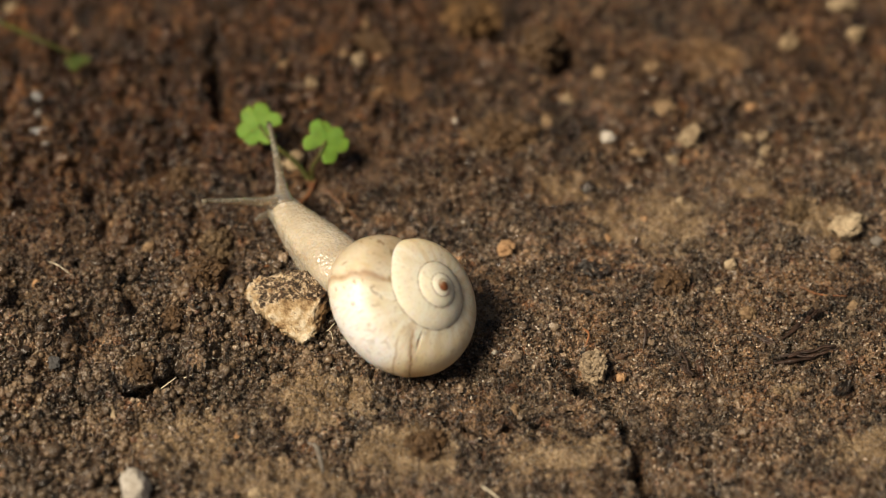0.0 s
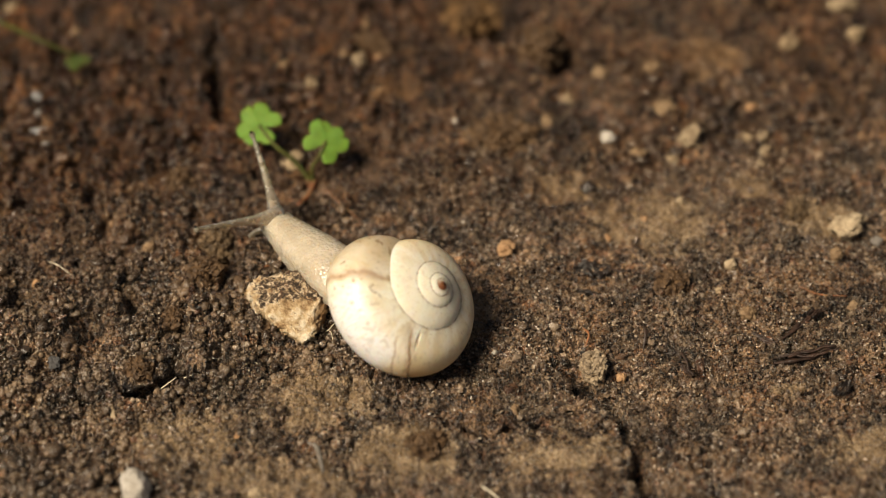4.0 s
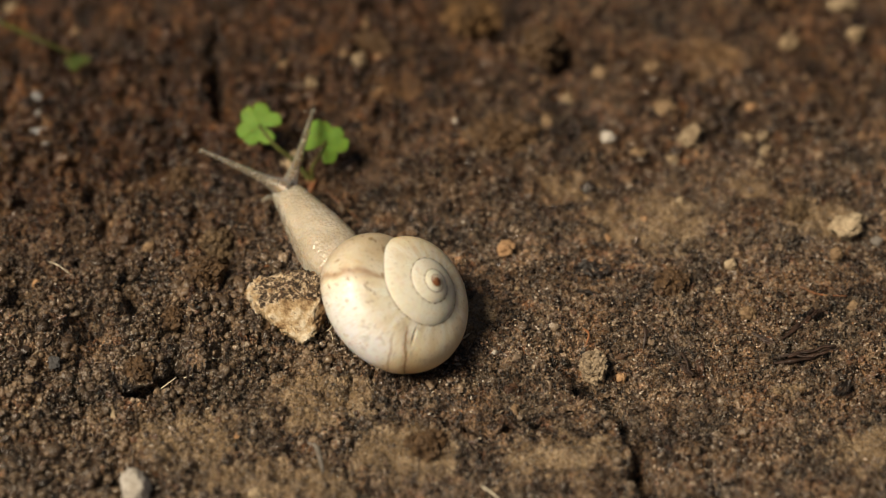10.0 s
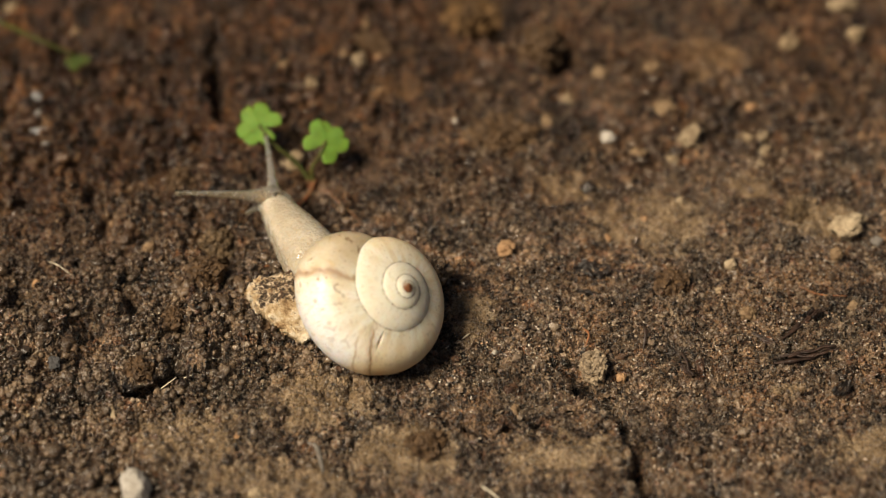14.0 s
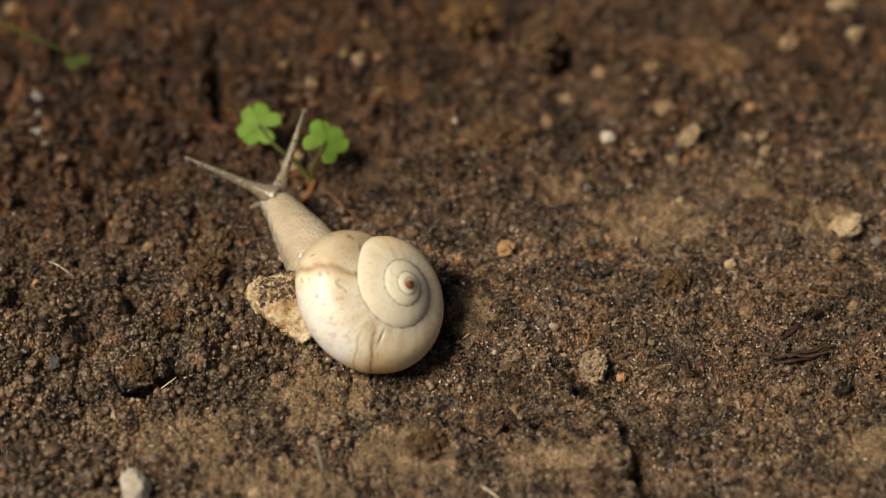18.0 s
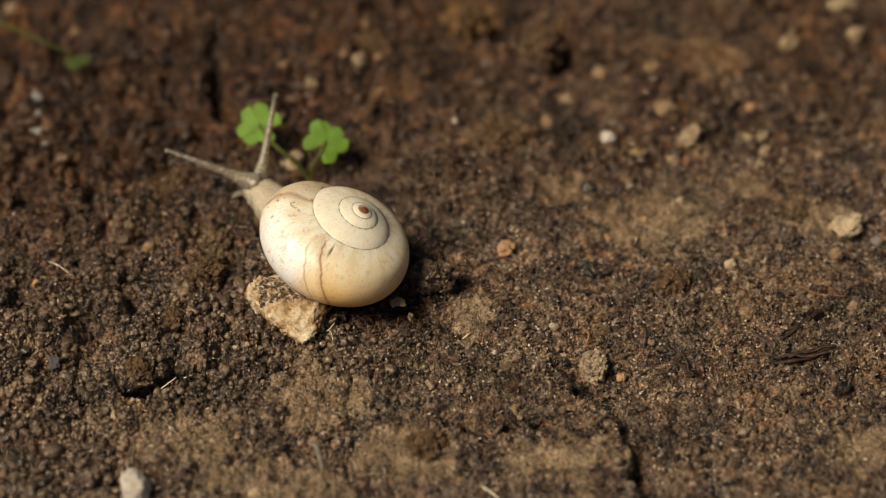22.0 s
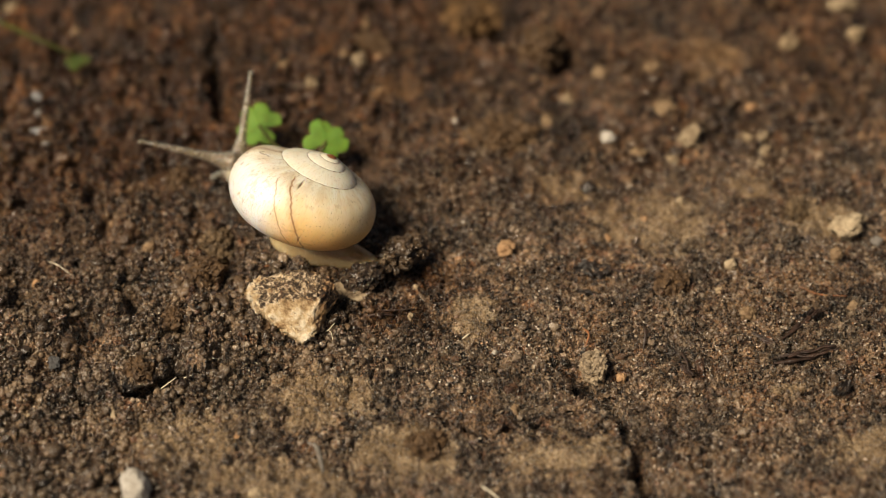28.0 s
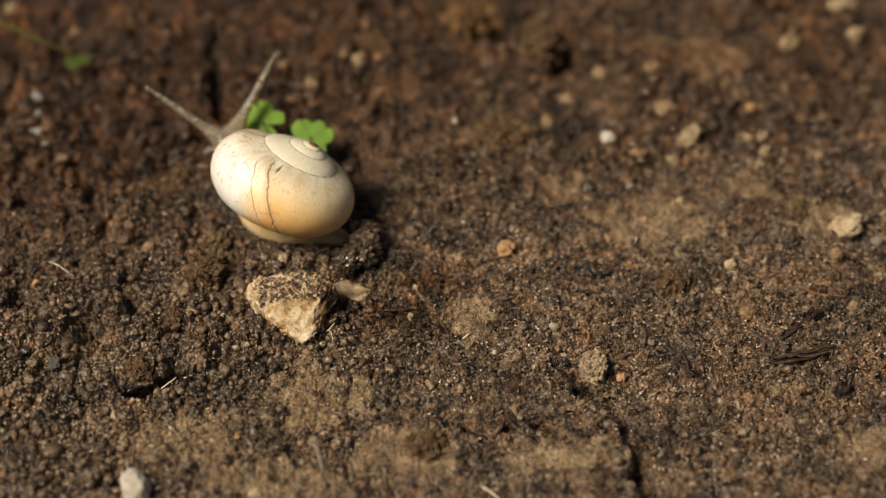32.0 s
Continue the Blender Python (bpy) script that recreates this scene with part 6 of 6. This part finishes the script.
    walk(snail_feelers[1], [
        (0.0, pose(-0.02177, 0.01250, 0.00900, 0.0, -27.8, -150.2)),
        (1.0, pose(-0.02099, 0.01375, 0.00850, 0.0, -24.2, -159.5)),
        (2.0, pose(-0.02166, 0.01102, 0.00800, 0.0, -20.7, -151.4)),
        (3.0, pose(-0.02203, 0.00883, 0.00700, 0.0, -14.2, -144.5)),
        (3.5, pose(-0.02203, 0.00858, 0.00750, 0.0, -17.5, -142.8)),
        (4.5, pose(-0.02267, 0.01028, 0.00825, 0.0, -22.6, -151.6)),
        (5.5, pose(-0.02335, 0.01224, 0.00875, 0.0, -25.9, -162.8)),
        (6.0, pose(-0.02397, 0.01415, 0.00750, 0.0, -17.5, -174.1)),
        (7.0, pose(-0.02331, 0.01757, 0.00750, 0.0, -17.1, 168.8)),
        (8.0, pose(-0.02288, 0.01935, 0.00750, 0.0, -17.7, 163.0)),
        (9.0, pose(-0.02265, 0.02038, 0.00750, 0.0, -17.7, 160.0)),
        (10.0, pose(-0.02199, 0.02143, 0.00750, 0.0, -17.2, 161.2)),
        (10.5, pose(-0.02195, 0.02153, 0.00750, 0.0, -17.5, 160.4)),
        (11.0, pose(-0.02134, 0.02223, 0.00750, 0.0, -17.1, 164.7)),
        (11.5, pose(-0.02099, 0.02172, 0.00750, 0.0, -17.3, 173.1)),
        (12.0, pose(-0.02104, 0.02073, 0.00750, 0.0, -17.8, 175.0)),
        (12.5, pose(-0.02115, 0.01910, 0.00750, 0.0, -17.6, -179.6)),
        (13.0, pose(-0.02155, 0.01749, 0.00750, 0.0, -17.3, -174.4)),
        (14.0, pose(-0.02162, 0.01551, 0.00700, 0.0, -13.8, -169.5)),
        (15.5, pose(-0.02149, 0.01573, 0.00750, 0.0, -16.8, -173.0)),
        (17.0, pose(-0.02145, 0.01648, 0.00750, 0.0, -16.9, -179.9)),
        (18.0, pose(-0.02088, 0.02014, 0.00750, 0.0, -16.9, 162.3)),
        (19.0, pose(-0.02102, 0.02132, 0.00775, 0.0, -18.2, 155.9)),
        (19.5, pose(-0.02163, 0.02018, 0.00750, 0.0, -16.7, 161.3)),
        (20.0, pose(-0.02206, 0.01753, 0.00750, 0.0, -16.6, 168.0)),
        (20.5, pose(-0.02167, 0.01494, 0.00750, 0.0, -16.2, 169.3)),
        (21.0, pose(-0.02119, 0.01269, 0.00750, 0.0, -17.0, 166.2)),
        (21.5, pose(-0.02075, 0.01340, 0.00770, 0.0, -17.8, 164.4)),
        (22.0, pose(-0.01920, 0.01318, 0.00763, 0.0, -17.5, 167.4)),
        (22.5, pose(-0.01786, 0.01367, 0.00755, 0.0, -16.9, 171.2)),
        (23.0, pose(-0.01781, 0.01504, 0.00763, 0.0, -17.1, 168.1)),
        (23.5, pose(-0.01799, 0.01383, 0.00779, 0.0, -18.5, 160.0)),
        (24.0, pose(-0.01805, 0.01293, 0.00776, 0.0, -18.1, 161.9)),
        (24.5, pose(-0.01736, 0.01290, 0.00826, 0.0, -21.1, 158.2)),
        (25.0, pose(-0.01759, 0.01120, 0.00761, 0.0, -18.5, 167.4)),
        (25.5, pose(-0.01775, 0.01019, 0.00755, 0.0, -17.8, 170.7)),
        (26.5, pose(-0.01825, 0.00929, 0.00691, 0.0, -13.5, 173.8)),
        (27.5, pose(-0.01879, 0.00857, 0.00609, 0.0, -8.1, 175.4)),
        (28.0, pose(-0.01865, 0.00833, 0.00705, 0.0, -13.6, 174.8)),
        (29.0, pose(-0.01791, 0.01025, 0.00823, 0.0, -21.2, 163.3)),
        (30.0, pose(-0.01565, 0.01108, 0.01010, 0.0, -33.2, 154.7)),
        (31.0, pose(-0.01549, 0.01095, 0.01093, 0.0, -35.9, 150.3)),
        (32.0, pose(-0.01585, 0.01106, 0.01011, 0.0, -30.2, 159.1)),
    ])
    walk(snail_foot, [
        (0.0, pose(0.00199, 0.00062, 0.00090, 0.0, -0.0, 130.1)),
        (1.0, pose(0.00202, 0.00060, 0.00090, 0.0, -0.0, 130.1)),
        (2.0, pose(0.00205, 0.00059, 0.00090, 0.0, -0.0, 130.0)),
        (3.0, pose(0.00201, 0.00064, 0.00090, 0.0, -0.0, 130.0)),
        (3.5, pose(0.00199, 0.00067, 0.00090, 0.0, -0.0, 130.0)),
        (4.5, pose(0.00203, 0.00071, 0.00090, 0.0, -0.0, 130.0)),
        (5.5, pose(0.00207, 0.00075, 0.00090, 0.0, -0.0, 129.9)),
        (6.0, pose(0.00209, 0.00077, 0.00090, 0.0, -0.0, 129.9)),
        (7.0, pose(0.00213, 0.00063, 0.00090, 0.0, -0.0, 129.9)),
        (8.0, pose(0.00216, 0.00048, 0.00090, 0.0, -0.0, 129.9)),
        (9.0, pose(0.00224, 0.00048, 0.00090, 0.0, -0.0, 129.8)),
        (10.0, pose(0.00232, 0.00048, 0.00090, 0.0, -0.0, 129.8)),
        (10.5, pose(0.00211, 0.00034, 0.00090, 0.0, -0.0, 130.0)),
        (11.0, pose(0.00247, 0.00078, 0.00090, 0.0, -0.0, 130.2)),
        (11.5, pose(0.00306, 0.00129, 0.00090, 0.0, -0.0, 130.5)),
        (12.0, pose(0.00325, 0.00132, 0.00090, 0.0, -0.0, 130.7)),
        (12.5, pose(0.00315, 0.00119, 0.00090, 0.0, -0.0, 130.9)),
        (13.0, pose(0.00277, 0.00108, 0.00090, 0.0, -0.0, 131.1)),
        (14.0, pose(0.00270, 0.00119, 0.00090, 0.0, -0.0, 131.3)),
        (15.5, pose(0.00272, 0.00119, 0.00090, 0.0, -0.0, 131.6)),
        (17.0, pose(0.00274, 0.00120, 0.00090, 0.0, -0.0, 131.9)),
        (18.0, pose(0.00268, 0.00117, 0.00090, 0.0, -0.0, 132.1)),
        (19.0, pose(0.00262, 0.00115, 0.00090, 0.0, -0.0, 132.3)),
        (19.5, pose(0.00275, 0.00099, 0.00090, 0.0, -0.0, 132.4)),
        (20.0, pose(0.00210, 0.00242, 0.00090, 0.0, -0.0, 137.6)),
        (20.5, pose(0.00187, 0.00238, 0.00090, 0.0, -0.0, 144.7)),
        (21.0, pose(0.00205, -0.00005, 0.00090, 0.0, -0.0, 147.7)),
        (21.5, pose(0.00225, 0.00032, 0.00090, 0.0, -0.0, 151.2)),
        (22.0, pose(0.00396, 0.00089, 0.00090, 0.0, -0.0, 154.5)),
        (22.5, pose(0.00728, 0.00141, 0.00090, 0.0, -0.0, 157.3)),
        (23.0, pose(0.00942, 0.00135, 0.00090, 0.0, -0.0, 160.2)),
        (23.5, pose(0.00824, -0.00216, 0.00090, 0.0, -0.0, 156.4)),
        (24.0, pose(0.00836, -0.00275, 0.00090, 0.0, -0.0, 156.2)),
        (24.5, pose(0.00888, -0.00343, 0.00090, 0.0, -0.0, 155.7)),
        (25.0, pose(0.00888, -0.00361, 0.00090, 0.0, -0.0, 156.5)),
        (25.5, pose(0.00869, -0.00414, 0.00090, 0.0, -0.0, 156.0)),
        (26.5, pose(0.00821, -0.00464, 0.00090, 0.0, -0.0, 154.9)),
        (27.5, pose(0.00772, -0.00515, 0.00090, 0.0, -0.0, 153.7)),
        (28.0, pose(0.00737, -0.00486, 0.00090, 0.0, -0.0, 154.5)),
        (29.0, pose(0.00704, -0.00414, 0.00090, 0.0, -0.0, 156.6)),
        (30.0, pose(0.00708, -0.00412, 0.00090, 0.0, -0.0, 156.5)),
        (31.0, pose(0.00609, -0.00336, 0.00090, 0.0, -0.0, 158.6)),
        (32.0, pose(0.00642, -0.00366, 0.00090, 0.0, -0.0, 158.3)),
    ])
    walk(dark_clod, [
        (0.0, pose(-0.00206, -0.00548, 0.00000, 0, 0, 0)),
        (19.5, pose(-0.00206, -0.00548, 0.00000, 0, 0, 0)),
        (21.0, pose(-0.00139, -0.00600, 0.00000, 0, 0, 0)),
        (23.0, pose(-0.00164, -0.00640, 0.00000, 0, 0, 10)),
        (25.0, pose(-0.00224, -0.00620, 0.00000, 0, 0, 15)),
        (27.5, pose(-0.00379, -0.00332, 0.00000, 0, 0, 30)),
        (28.0, pose(-0.00430, -0.00261, 0.00000, 0, 0, 35)),
        (29.0, pose(-0.00577, -0.00276, 0.00000, 0, 0, 45)),
        (30.0, pose(-0.00657, -0.00261, 0.00000, 0, 0, 60)),
        (31.0, pose(-0.00738, -0.00191, 0.00000, 0, 0, 65)),
        (32.0, pose(-0.00833, -0.00114, 0.00000, 0, 0, 80)),
    ])
    walk(wet_clod, [
        (0.0, pose(-0.01050, -0.00250, 0.00000, 0, 0, 0)),
        (24.5, pose(-0.01051, -0.00207, 0.00000, 0, 0, 0)),
        (26.0, pose(-0.00945, -0.00434, 0.00000, 0, 0, 0)),
        (27.5, pose(-0.00846, -0.00598, 0.00000, 0, 0, 20)),
        (28.0, pose(-0.00851, -0.00587, 0.00000, 0, 0, 30)),
        (29.0, pose(-0.00911, -0.00461, 0.00000, 0, 0, 40)),
        (30.0, pose(-0.00974, -0.00373, 0.00000, 0, 0, 50)),
        (31.0, pose(-0.01000, -0.00322, 0.00000, 0, 0, 60)),
        (32.0, pose(-0.00999, -0.00289, 0.00000, 0, 0, 70)),
    ])
    walk(pale_crumb, [
        (0.0, pose(-0.00451, -0.01073, 0.00200, 0, 0, 0)),
        (20.5, pose(-0.00474, -0.01097, 0.00200, 0, 0, 0)),
        (22.0, pose(-0.00481, -0.01024, 0.00200, 0, 0, 0)),
        (23.0, pose(-0.00500, -0.00966, 0.00200, 0, 0, 0)),
        (24.0, pose(-0.00518, -0.00941, 0.00200, 0, 0, 5)),
        (25.5, pose(-0.00538, -0.00817, 0.00200, 0, 0, 10)),
        (27.5, pose(-0.00590, -0.00532, 0.00200, 0, 0, 30)),
        (28.0, pose(-0.00611, -0.00397, 0.00200, 0, 0, 35)),
        (29.0, pose(-0.00707, -0.00105, 0.00200, 0, 0, 45)),
        (30.0, pose(-0.00782, -0.00019, 0.00200, 0, 0, 60)),
        (31.0, pose(-0.00882, 0.00051, 0.00200, 0, 0, 70)),
        (32.0, pose(-0.00956, 0.00103, 0.00200, 0, 0, 80)),
    ])
    # the shell pushes against the clover near the end
    pa, pb = Matrix.Translation(clover_a.location), Matrix.Translation(clover_b.location)
    walk(clover_a, [(0, pa), (28, pa), (30, pa @ pose(0, 0, 0, -1.5, 0.5, 0)), (31, pa @ pose(0, 0, 0, -3, 1, 0)), (32, pa @ pose(0, 0, 0, -4, 1.5, -3))])
    walk(clover_b, [(0, pb), (28, pb), (29, pb @ pose(0, 0, 0, -4, -6, 4)), (30, pb @ pose(0, 0, 0, -10, -10, 8)), (31, pb @ pose(0, 0, 0, -12, -13, 10)), (32, pb @ pose(0, 0, 0, -14, -17, 12))])


motions()
